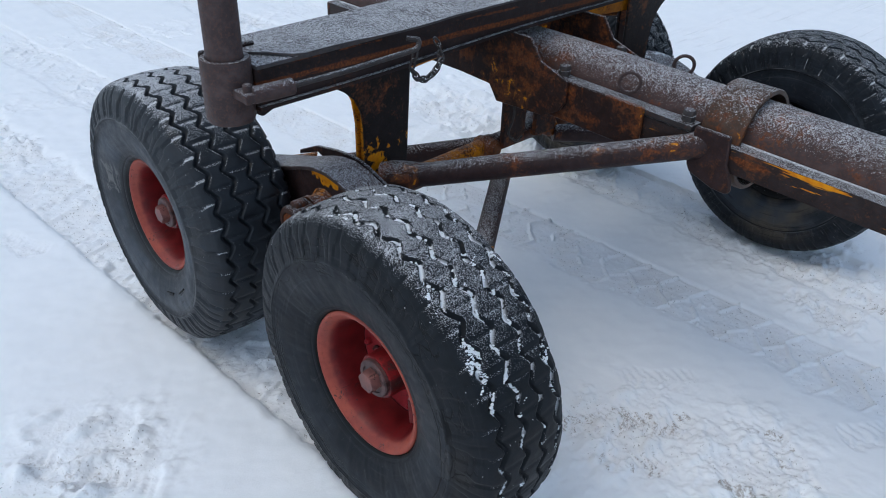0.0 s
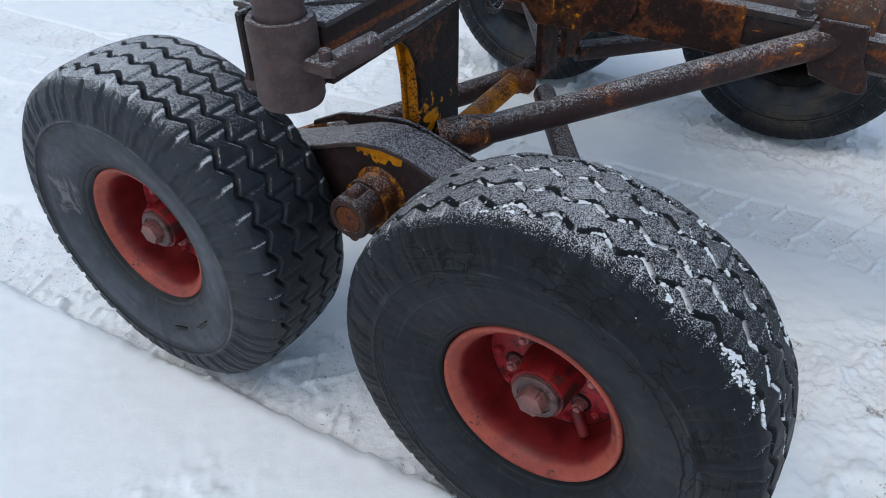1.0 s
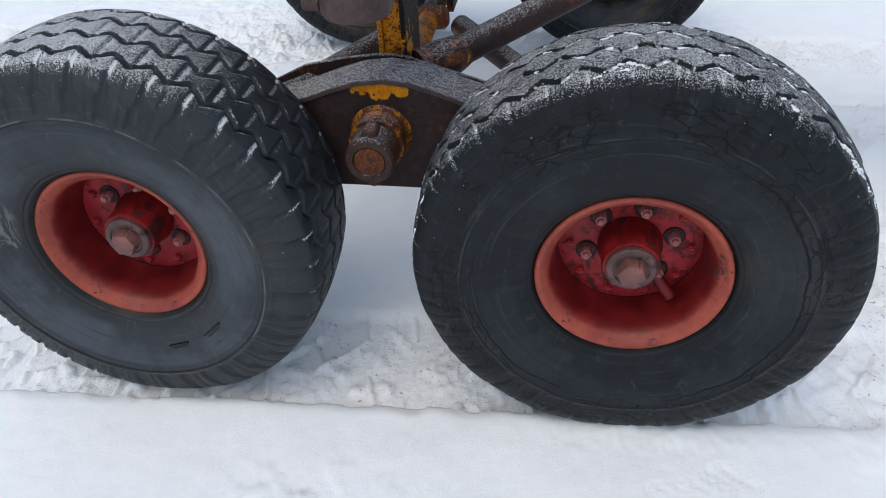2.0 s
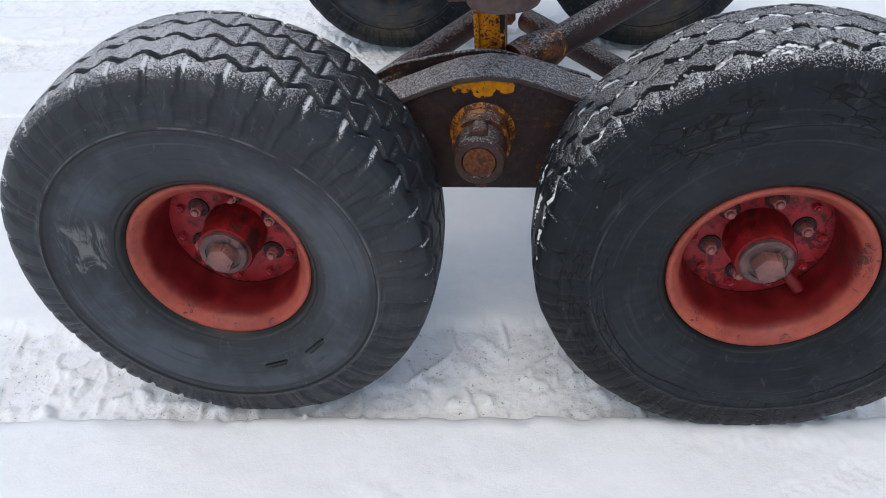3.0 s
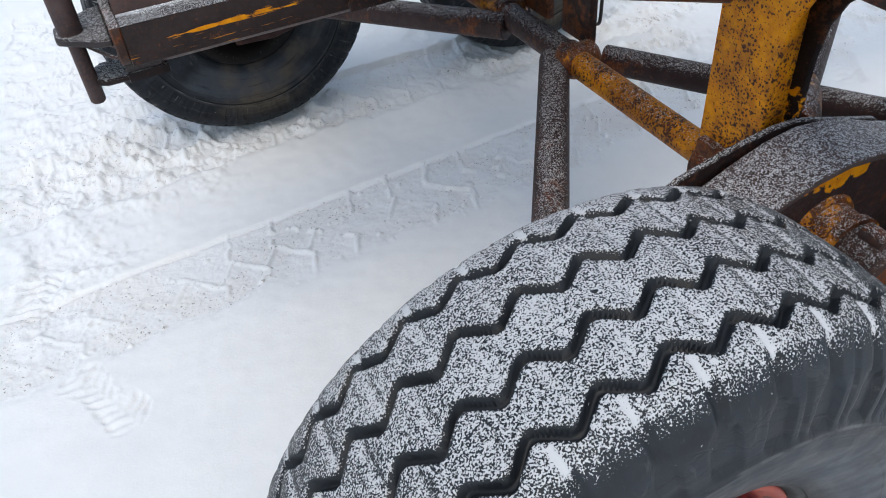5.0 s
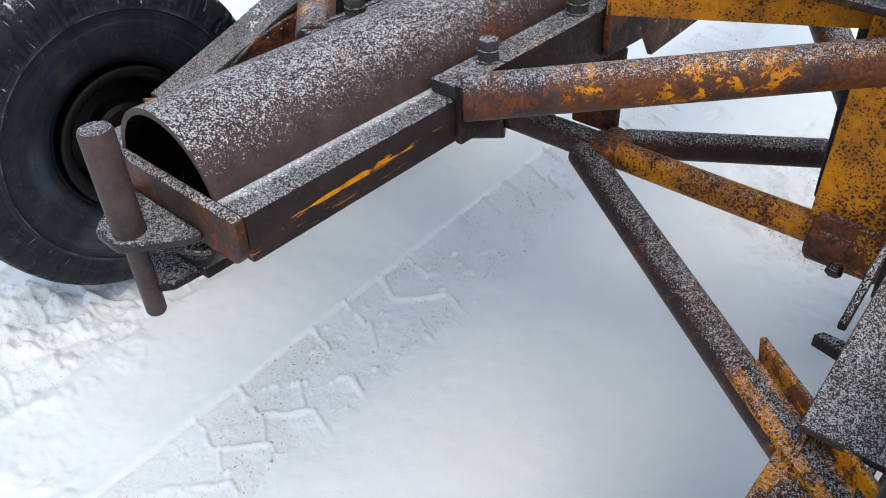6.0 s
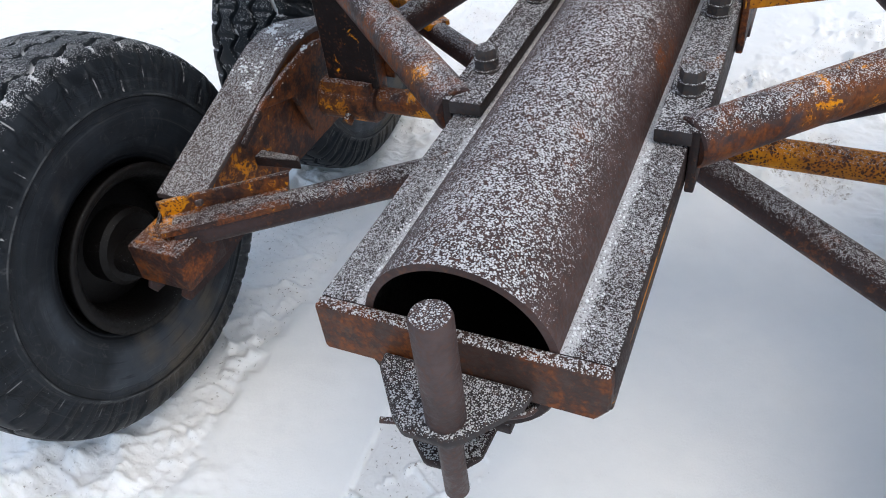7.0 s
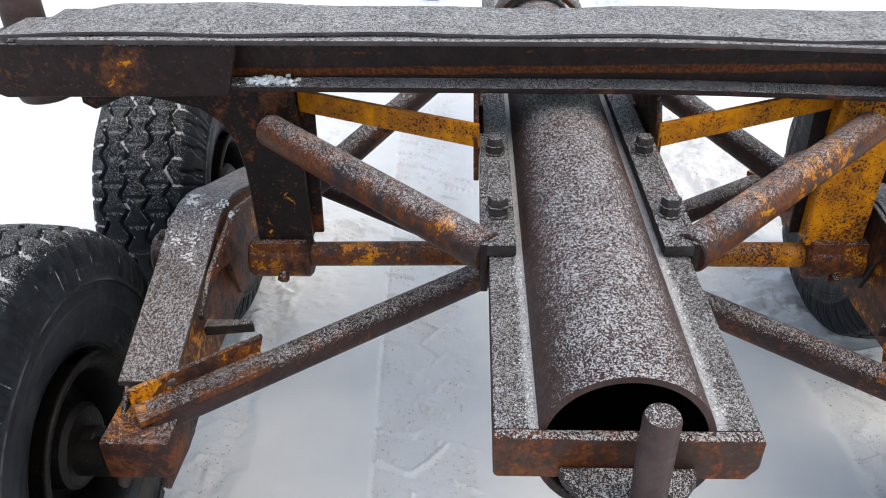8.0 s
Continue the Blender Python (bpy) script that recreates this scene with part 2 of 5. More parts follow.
    col = n.mix(n.math("MULTIPLY", n.math("MULTIPLY", n.ramp(hoops, 0.44, 0.30), side), 0.65), col, (0.008, 0.009, 0.011))
    smear = n.ramp(n.noise(16.0, 7.0, 0.75, co=n.stretch(1.4, 1.0, 0.7), distort=2.0), 0.57, 0.70)
    col = n.mix(n.math("MULTIPLY", n.math("MULTIPLY", smear, side), 0.38 * min(1.0, tone)), col, (0.10, 0.101, 0.104))
    hair = n.ramp(n.math("ABSOLUTE", n.math("SUBTRACT", n.noise(5.0, 3.0, 0.5, co=n.stretch(1, 1, 1), distort=1.5), 0.5)), 0.0, 0.006, 1.0, 0.0)
    hair = n.math("MULTIPLY", n.math("MULTIPLY", hair, side), n.ramp(n.noise(13.0, 2.0), 0.5, 0.58))
    col = n.mix(n.math("MULTIPLY", hair, 0.12 * scuff_shade), col, (0.16, 0.16, 0.16))
    lines = n.math("MULTIPLY", lines, crack)
    # Dark rings paint the shade under the side step and by the bead.
    step_shade = n.math("MAXIMUM", n.ramp(n.math("ABSOLUTE", n.math("SUBTRACT", r, 0.3235)), 0.0008, 0.0024, 1.0, 0.0), n.math("MULTIPLY", n.ramp(n.math("ABSOLUTE", n.math("SUBTRACT", r, 0.199)), 0.001, 0.003, 1.0, 0.0), 0.7))
    lines = n.math("MAXIMUM", lines, n.math("MULTIPLY", step_shade, n.ramp(n.noise(6.0, 3.0), 0.32, 0.5, 0.35 - 0.35 * crack, 0.95 - 0.5 * crack)))
    # Broken pale ring: highlight of the step edge as colour, with scuff marks.
    lip = n.math("MULTIPLY", n.ramp(n.math("ABSOLUTE", n.math("SUBTRACT", r, 0.3275)), 0.0006, 0.0022, 1.0, 0.0), n.ramp(n.noise(22.0, 3.0), 0.40, 0.60))
    col = n.mix(n.math("MULTIPLY", lip, 0.6 * (1 - 0.7 * crack)), col, (0.15, 0.155, 0.16))
    col = n.mix(lines, col, (0.0035, 0.0035, 0.004))
    # Near-black at the bead: shade of the rim crease, painted in.
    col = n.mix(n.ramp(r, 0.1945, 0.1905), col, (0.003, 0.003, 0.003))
    g = n.add("ShaderNodeNewGeometry")
    sn = n.add("ShaderNodeSeparateXYZ")
    n.put(sn.inputs[0], g.outputs["Normal"])
    up = n.ramp(n.math("SUBTRACT", n.up(), n.math("MULTIPLY", n.math("MAXIMUM", sn.outputs["X"], 0.0), lee)), 0.2, 0.95)
    tread = n.ramp(r, 0.395, 0.42)
    groove = n.attr("groove")
    level = n.math("MULTIPLY", n.math("MULTIPLY", up, tread), 0.155 * frost)
    level = n.math("ADD", level, n.math("MULTIPLY", n.math("MULTIPLY", n.attr("sipe"), n.ramp(n.up(), -0.1, 0.5)), 0.15))
    level = n.math("ADD", level, n.math("MULTIPLY", n.noise(11.0, 3.0), 0.12))
    level = n.math("SUBTRACT", level, n.math("MULTIPLY", groove, 0.5))
    speck = n.math("ADD", n.math("MULTIPLY", n.noise(520.0, 1.0, 0.5), 0.75), n.math("MULTIPLY", n.noise(190.0, 2.0, 0.6), 0.25))
    grains = n.math("MULTIPLY", n.ramp(n.math("ADD", speck, level), 0.665, 0.775), 0.82)
    grains = n.math("MULTIPLY", grains, n.ramp(n.math("ADD", n.math("MULTIPLY", up, tread), n.math("MULTIPLY", n.attr("sipe"), 0.4)), 0.03, 0.25))
    clump = n.math("MULTIPLY", groove, n.ramp(n.math("ADD", n.noise(30.0, 3.0, 0.6), n.math("MULTIPLY", n.ramp(n.up(), -0.2, 0.7), 0.12)), 0.718 - 0.1 * groove_snow, 0.745 - 0.1 * groove_snow))
    clump = n.math("MULTIPLY", n.math("MULTIPLY", clump, n.ramp(n.up(), -0.35, 0.1)), min(1.0, groove_snow * 2))
    spray = n.math("MULTIPLY", n.ramp(n.noise(130.0, 1.0), 0.77, 0.79), n.math("MULTIPLY", n.ramp(r, 0.32, 0.40), n.ramp(n.up(), -0.3, 0.4)))
    caught = n.math("MULTIPLY", n.ramp(n.attr("lug"), 0.45, 0.8), n.ramp(n.noise(15.0, 4.0, 0.6), 0.50, 0.60))
    caught = n.math("MULTIPLY", n.math("MULTIPLY", caught, n.ramp(n.up(), -0.3, 0.35)), 0.8 * min(1.0, groove_snow) * (1 - crack))
    grains = n.math("MAXIMUM", grains, caught)
    snow = n.math("MAXIMUM", n.math("MAXIMUM", grains, clump), n.math("MULTIPLY", spray, min(1.0, 0.4 + groove_snow)))
    col = n.mix(snow, col, n.mix(clump, FROST, SNOW))
    h = n.math("ADD", n.math("MULTIPLY", tiny, 0.25), n.math("MULTIPLY", mid, 0.6))
    h = n.math("ADD", h, n.math("MULTIPLY", lines, -2.0))
    h = n.math("ADD", h, n.math("MULTIPLY", snow, 1.5))
    n.bump(h, 0.55, 0.002)
    n.bsdf.inputs["Specular IOR Level"].default_value = gloss
    return n.done(col, n.math("ADD", n.ramp(mid, 0.3, 0.7, 0.40, 0.60), n.math("MULTIPLY", snow, 0.2)))


def snow_ground(name):
    n = Nodes(name)
    big, mid, tiny = n.noise(0.9, 4.0), n.noise(9.0, 6.0, 0.6), n.noise(220.0, 4.0, 0.65)
    col = n.mix(n.ramp(mid, 0.3, 0.75), (0.92, 0.93, 0.945), (0.955, 0.96, 0.97))
    trod = n.attr("trodden")
    patch = n.ramp(n.noise(4.5, 4.0, 0.6), 0.42, 0.62)
    speck = n.ramp(n.noise(110.0, 2.0, 0.6), 0.645, 0.69)
    col = n.mix(n.math("MULTIPLY", n.math("MULTIPLY", speck, n.ramp(trod, 0.36, 0.5)), n.math("MULTIPLY_ADD", patch, 0.75, 0.15)), col, (0.13, 0.11, 0.09))
    soil = n.math("MULTIPLY", n.ramp(n.math("ADD", n.noise(38.0, 6.0, 0.72), n.math("MULTIPLY", trod, 0.10)), 0.63, 0.74), n.ramp(trod, 0.5, 0.9))
    col = n.mix(n.math("MULTIPLY", soil, 0.55), col, (0.34, 0.29, 0.24))
    tan = n.math("MULTIPLY", patch, n.ramp(trod, 0.3, 0.6))
    col = n.mix(n.math("MULTIPLY", tan, 0.22), col, (0.70, 0.65, 0.60))
    grit = n.ramp(n.math("ADD", n.noise(150.0, 5.0, 0.75), n.math("MULTIPLY", n.attr("soil"), 0.20)), 0.60, 0.76)
    earth = n.mix(n.ramp(n.noise(60.0, 4.0, 0.7), 0.35, 0.65), (0.23, 0.185, 0.145), (0.46, 0.41, 0.36))
    col = n.mix(n.math("MULTIPLY", grit, n.ramp(n.attr("soil"), 0.05, 0.6, 0.0, 0.8)), col, earth)
    h = n.math("ADD", n.math("MULTIPLY", tiny, 0.16), n.math("MULTIPLY", mid, 0.5))
    h = n.math("ADD", h, n.math("MULTIPLY", n.math("MULTIPLY", n.noise(48.0, 5.0, 0.6), trod), 1.6))
    n.bump(h, 0.75, 0.007)
    n.bsdf.inputs["Specular IOR Level"].default_value = 0.25
    return n.done(col, 0.75)


M_TUBE = steel("weathered_tube_steel", yellow=0.08, rust=0.34, frost=0.92, base=(0.026, 0.016, 0.016))
M_PIPE = steel("frosted_pipe_steel", yellow=-0.3, rust=0.36, frost=1.06, base=(0.050, 0.032, 0.030), fine=480.0)
M_RAIL = steel("frosted_rail_steel", yellow=0.02, rust=0.15, frost=1.0, base=(0.030, 0.026, 0.027), fine=560.0)
M_SIDE = steel("rail_steel_with_yellow", yellow=0.25, rust=0.36, frost=1.05, base=(0.022, 0.0155, 0.015), fine=760.0, streak=2, spots=[(-0.86 + 0.055 * k, -0.158, 0.816, 0.062, 0.20) for k in range(7)] + [(0.95, -0.158, 0.838, 0.26, 0.205), (1.35, -0.158, 0.833, 0.30, 0.205)])
M_WEB = steel("bolster_web_steel", yellow=-0.1, rust=0.16, frost=0.8, base=(0.020, 0.0135, 0.0135), streak=1)
M_DARK = steel("dark_plate_steel", yellow=0.04, rust=0.26, frost=1.05, base=(0.015, 0.010, 0.010))
M_DECK = steel("frosted_deck_steel", yellow=-0.4, rust=0.0, frost=1.22, base=(0.05, 0.045, 0.047), fine=430.0)
M_FLANGE = steel("frosted_beam_flange_steel", yellow=-0.4, rust=0.2, frost=1.04, base=(0.056, 0.043, 0.042), fine=520.0)
M_YELLOW = steel("pitted_yellow_paint", yellow=0.95, rust=0.55, frost=0.5, pits=0.12)
M_FLAT = steel("yellow_flat_bar_paint", yellow=1.05, rust=0.5, frost=0.1, pits=-0.9)
M_RUSTY = steel("rusty_yellow_steel", yellow=0.20, rust=0.62, frost=0.85, base=(0.018, 0.010, 0.009))
M_BEAM = steel("walking_beam_steel", yellow=0.02, rust=0.24, frost=1.15, base=(0.027, 0.017, 0.017), spots=((-0.055, -0.815, 0.672, 0.045, 0.34), (-0.01, -0.815, 0.668, 0.050, 0.36), (0.035, -0.815, 0.672, 0.045, 0.34), (-0.015, -0.815, 0.60, 0.075, 0.16)))
M_POST = steel("leg_plate_steel", yellow=0.0, rust=0.42, frost=0.9, base=(0.009, 0.006, 0.006), spots=((0.03, -0.56, 0.69, 0.13, 0.17), (0.03, -0.685, 0.68, 0.13, 0.18), (-0.036, 0.62, 0.68, 0.16, 0.13), (-0.036, 0.60, 0.86, 0.10, 0.10)))
M_COLLAR = steel("yellow_collar_paint", yellow=0.50, rust=0.75, frost=0.8, base=(0.028, 0.016, 0.014), pits=0.1)
M_JOINT = steel("yellow_joint_paint", yellow=0.46, rust=0.8, frost=0.5, pits=0.2)
M_ORANGE = steel("fresh_orange_rust", yellow=0.12, rust=1.3, frost=0.3)
M_BAND = steel("rusty_band_steel", yellow=0.02, rust=0.34, frost=0.86, base=(0.050, 0.031, 0.022), fine=380.0)
M_IRON = steel("rusty_yellow_angle_steel", yellow=0.36, rust=0.72, frost=0.72, base=(0.024, 0.013, 0.012), pits=0.2)
M_OXIDE = steel("rusted_nut_steel", yellow=0.06, rust=0.46, frost=0.75, base=(0.042, 0.026, 0.023))
M_BRACE = steel("brace_tube_steel", yellow=0.28, rust=0.68, frost=0.97, pits=0.2, spots=((-0.08, 0.56, 0.88, 0.10, 0.25), (-0.2, 0.44, 0.88, 0.05, 0.35), (-0.44, -0.17, 0.85, 0.08, 0.25)))
M_ENDPLATE = steel("frosted_rusty_end_plate", yellow=0.05, rust=0.62, frost=1.1, base=(0.040, 0.024, 0.020))
M_PIN = steel("plain_brown_steel", yellow=-0.5, rust=-0.2, frost=0.85, base=(0.05, 0.035, 0.034))
M_BOLT = steel("bolt_steel", yellow=-0.5, rust=0.0, frost=0.9, base=(0.04, 0.036, 0.036))
M_RIM = red_paint("faded_red_rim_paint", (0.35, 0.070, 0.042), (0.24, 0.038, 0.025), 0.45, inner=(0.18, 0.007, 0.009))
M_HUB = red_paint("greasy_red_hub_paint", (0.30, 0.008, 0.010), (0.10, 0.004, 0.005), 1.5)
M_CAP = red_paint("scratched_cap_steel", (0.15, 0.080, 0.074), (0.060, 0.034, 0.033), 1.0)
M_DISC = red_paint("pink_red_disc_paint", (0.44, 0.028, 0.038), (0.23, 0.010, 0.014), 1.45)
M_LUG = red_paint("worn_lug_paint", (0.42, 0.16, 0.15), (0.20, 0.05, 0.05))
M_SEAT = red_paint("dark_grease_and_shade_red", (0.03, 0.004, 0.005), (0.012, 0.003, 0.003))
M_NUT = red_paint("worn_nut_paint", (0.26, 0.105, 0.090), (0.12, 0.055, 0.050), 0.4)
# Near-black: shade inside pipe and wheels in the colour, over greasy dark steel.
M_HOLLOW = steel("hollow_shade_black_steel", yellow=-0.5, rust=-0.3, frost=-0.6, base=(0.0035, 0.003, 0.003))
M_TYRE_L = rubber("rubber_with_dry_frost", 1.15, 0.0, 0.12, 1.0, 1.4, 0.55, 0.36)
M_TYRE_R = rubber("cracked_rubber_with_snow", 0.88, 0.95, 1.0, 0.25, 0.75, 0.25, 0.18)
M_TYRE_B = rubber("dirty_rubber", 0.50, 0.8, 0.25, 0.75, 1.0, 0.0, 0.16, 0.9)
M_SNOW = snow_ground("trodden_snow")


def plain(name, a, b, scale, r):
    n = Nodes(name)
    f = n.noise(scale, 4.0)
    n.bump(f, 0.5, 0.002)
    return n.done(n.mix(n.ramp(f, 0.3, 0.7), a, b), r)


M_CLOD = plain("clean_snow", (0.86, 0.88, 0.90), (0.93, 0.94, 0.95), 120.0, 0.8)
M_CORD = plain("blue_cord", (0.03, 0.12, 0.30), (0.05, 0.20, 0.42), 90.0, 0.6)

# ---------------------------------------------------------------- mesh helpers


def part(name, bm, material, parent, label="", smooth=True, matrix=None):
    me = bm
    if isinstance(bm, bmesh.types.BMesh):
        me = bpy.data.meshes.new(name)
        bmesh.ops.recalc_face_normals(bm, faces=bm.faces)
        bm.to_mesh(me)
        bm.free()
        if smooth:
            me.shade_smooth()
            me.set_sharp_from_angle(angle=radians(35))
    if material and not me.materials:
        me.materials.append(material)
    ob = new(name, me)
    if matrix is not None:
        ob.matrix_basis = matrix
    ob.parent = parent
    return tagged(ob, label)


def bevelled(bm, w, seg=2):
    if w:
        edges = [e for e in bm.edges if len(e.link_faces) == 2 and e.calc_face_angle(0) > radians(30)]
        bmesh.ops.bevel(bm, geom=edges, offset=w, segments=seg, affect="EDGES", profile=0.6, clamp_overlap=True)
    return bm


def box(x0, x1, y0, y1, z0, z1, bev=0.003):
    bm = bmesh.new()
    bmesh.ops.create_cube(bm, size=1)
    for v in bm.verts:
        v.co = Vector(((x0 + x1) / 2 + v.co.x * abs(x1 - x0), (y0 + y1) / 2 + v.co.y * abs(y1 - y0), (z0 + z1) / 2 + v.co.z * abs(z1 - z0)))
    return bevelled(bm, bev)


def prism(points, axis, a, b, bev=0.003):
    """A plate: 2D outline swept along an axis (0 x, 1 y, 2 z) from a to b."""
    bm = bmesh.new()
    order = {0: lambda u, v, w: (w, u, v), 1: lambda u, v, w: (u, w, v), 2: lambda u, v, w: (u, v, w)}[axis]
    lower = [bm.verts.new(order(u, v, a)) for u, v in points]
    upper = [bm.verts.new(order(u, v, b)) for u, v in points]
    bm.faces.new(lower[::-1])
    bm.faces.new(upper)
    for i in range(len(points)):
        j = (i + 1) % len(points)
        bm.faces.new((lower[i], lower[j], upper[j], upper[i]))
    bmesh.ops.recalc_face_normals(bm, faces=bm.faces)
    return bevelled(bm, bev, 1)


def along(p0, p1):
    """A frame whose z runs from p0 to p1."""
    p0, p1 = Vector(p0), Vector(p1)
    return Matrix.Translation(p0) @ (p1 - p0).to_track_quat("Z", "Y").to_matrix().to_4x4()


def turned(profile, m=Matrix(), seg=40, bm=None, closed=True):
    """A turned body: pairs (radius, height) swept round z, then laid by m."""
    bm = bm or bmesh.new()
    rings = []
    for r, z in profile:
        if r < 1e-6:
            rings.append([bm.verts.new(m @ Vector((0, 0, z)))])
        else:
            rings.append([bm.verts.new(m @ Vector((r * math.cos(2 * math.pi * k / seg), r * math.sin(2 * math.pi * k / seg), z))) for k in range(seg)])
    for a, b in zip(rings, rings[1:]):
        for k in range(seg):
            j = (k + 1) % seg
            if len(a) == 1 and len(b) > 1:
                bm.faces.new((a[0], b[k], b[j]))
            elif len(b) == 1 and len(a) > 1:
                bm.faces.new((a[k], a[j], b[0]))
            elif len(a) > 1:
                bm.faces.new((a[k], a[j], b[j], b[k]))
    return bm


def tube(p0, p1, r, seg=32, soft=0.003):
    length = (Vector(p1) - Vector(p0)).length
    return turned([(0, 0), (r - soft, 0), (r, soft), (r, length * 0.5), (r, length - soft), (r - soft, length), (0, length)], along(p0, p1), seg)


def path_tube(points, r, seg=12, turns=5):
    """A bent round bar through the points, with rounded bends."""
    pts = [Vector(p) for p in points]
    fine = [pts[0]]
    for a, b, c in zip(pts, pts[1:], pts[2:]):
        d = min((a - b).length, (c - b).length) * 0.42
        p, q = b + (a - b).normalized() * d, b + (c - b).normalized() * d
        fine += [(p * (1 - s) + b * s) * (1 - s) + (b * (1 - s) + q * s) * s for s in np.linspace(0, 1, turns)]
    fine.append(pts[-1])
    bm, rings, side = bmesh.new(), [], None
    for i, p in enumerate(fine):
        way = (fine[min(i + 1, len(fine) - 1)] - fine[max(i - 1, 0)]).normalized()
        side = way.orthogonal().normalized() if side is None else (side - way * side.dot(way)).normalized()
        other = way.cross(side)
        rings.append([bm.verts.new(p + side * (r * math.cos(2 * math.pi * k / seg)) + other * (r * math.sin(2 * math.pi * k / seg))) for k in range(seg)])
    for a, b in zip(rings, rings[1:]):
        for k in range(seg):
            bm.faces.new((a[k], a[(k + 1) % seg], b[(k + 1) % seg], b[k]))
    bm.faces.new(rings[0][::-1])
    bm.faces.new(rings[-1])
    return bm


def torus(r, thick, m, seg=28, small=10):
    bm = bmesh.new()
    rings = []
    for k in range(seg):
        a = 2 * math.pi * k / seg
        rings.append([bm.verts.new(m @ Vector(((r + thick * math.cos(b)) * math.cos(a), (r + thick * math.cos(b)) * math.sin(a), thick * math.sin(b)))) for b in np.linspace(0, 2 * math.pi, small, endpoint=False)])
    for k in range(seg):
        a, b = rings[k], rings[(k + 1) % seg]
        for j in range(small):
            bm.faces.new((a[j], a[(j + 1) % small], b[(j + 1) % small], b[j]))
    return bm


def hexagon(r, h, m, chamfer=0.12, base=0.0, base_h=0.0, bm=None):
    """A hexagon head or nut, on a round washer where base is given."""
    bm = bm or bmesh.new()
    if base:
        turned([(0, 0), (base, 0), (base, base_h * 0.8), (base * 0.95, base_h), (0, base_h)], m, 24, bm)
    top = []
    for z, f in ((base_h, 1.0), (base_h + h * (1 - chamfer), 1.0), (base_h + h, 0.9)):
        top.append([bm.verts.new(m @ Vector((r * f * math.cos(math.pi * k / 3), r * f * math.sin(math.pi * k / 3), z))) for k in range(6)])
    for a, b in zip(top, top[1:]):
        for k in range(6):
            bm.faces.new((a[k], a[(k + 1) % 6], b[(k + 1) % 6], b[k]))
    bm.faces.new(top[-1])
    return bm


def sheared(bm, move):
    """The bmesh with each corner moved."""
    for v in bm.verts:
        v.co = move(v.co)
    return bm


def sag(p):
    """The drawbar droops a little ahead of the bolster."""
    return Vector((p.x, p.y, p.z - 0.020 * max(0.0, p.x - 0.25)))


def lean(p):
    """The bolster stands a little lower at its near end."""
    return Vector((p.x, p.y, p.z + 0.0135 * p.y - 0.016 * float(smooth_step(-p.y, 0.1, 0.85))))


def cut(bm, axis, places):
    """Extra rows of corners across a bmesh, where it is to bend."""
    for place in places:
        co, no = [0, 0, 0], [0, 0, 0]
        co[axis], no[axis] = place, 1
        bmesh.ops.bisect_plane(bm, geom=bm.verts[:] + bm.edges[:] + bm.faces[:], plane_co=co, plane_no=no)
    return bm


def joined(*meshes):
    """Several bmeshes as one."""
    out = bmesh.new()
    for bm in meshes:
        me = bpy.data.meshes.new("piece")
        bm.to_mesh(me)
        bm.free()
        out.from_mesh(me)
        bpy.data.meshes.remove(me)
    return out


def smooth_step(x, a, b):
    t = np.clip((x - a) / (b - a), 0, 1)
    return t * t * (3 - 2 * t)


def lattice(x, y, seed):
    """Smooth value noise in the plane, in 0..1."""
    def cell(i, j):
        h = np.sin(i * 127.1 + j * 311.7 + seed * 74.7) * 43758.5453
        return h - np.floor(h)

    i, j = np.floor(x), np.floor(y)
    u, v = x - i, y - j
    u, v = u * u * (3 - 2 * u), v * v * (3 - 2 * v)
    return (cell(i, j) * (1 - u) + cell(i + 1, j) * u) * (1 - v) + (cell(i, j + 1) * (1 - u) + cell(i + 1, j + 1) * u) * v


def rough(x, y, size, octaves, seed):
    total, amp = 0.0, 1.0
    for k in range(octaves):
        total = total + amp * (lattice(x / size, y / size, seed + 13 * k) - 0.5)
        size, amp = size * 0.5, amp * 0.55
    return total


# ---------------------------------------------------------------- ground: snow with ruts, prints and a bank


def spread(inner0, fine0, fine1, inner1, step, reach):
    core = list(np.arange(inner0, fine0, step)) + list(np.arange(fine0, fine1, step * 0.48)) + list(np.arange(fine1, inner1 + step / 2, step))
    out, d = [], step
    while (out[-1] if out else 0) < reach:
        d *= 1.13
        out.append((out[-1] if out else 0) + d)
    return np.array([inner0 - o for o in out[::-1]] + core + [inner1 + o for o in out])


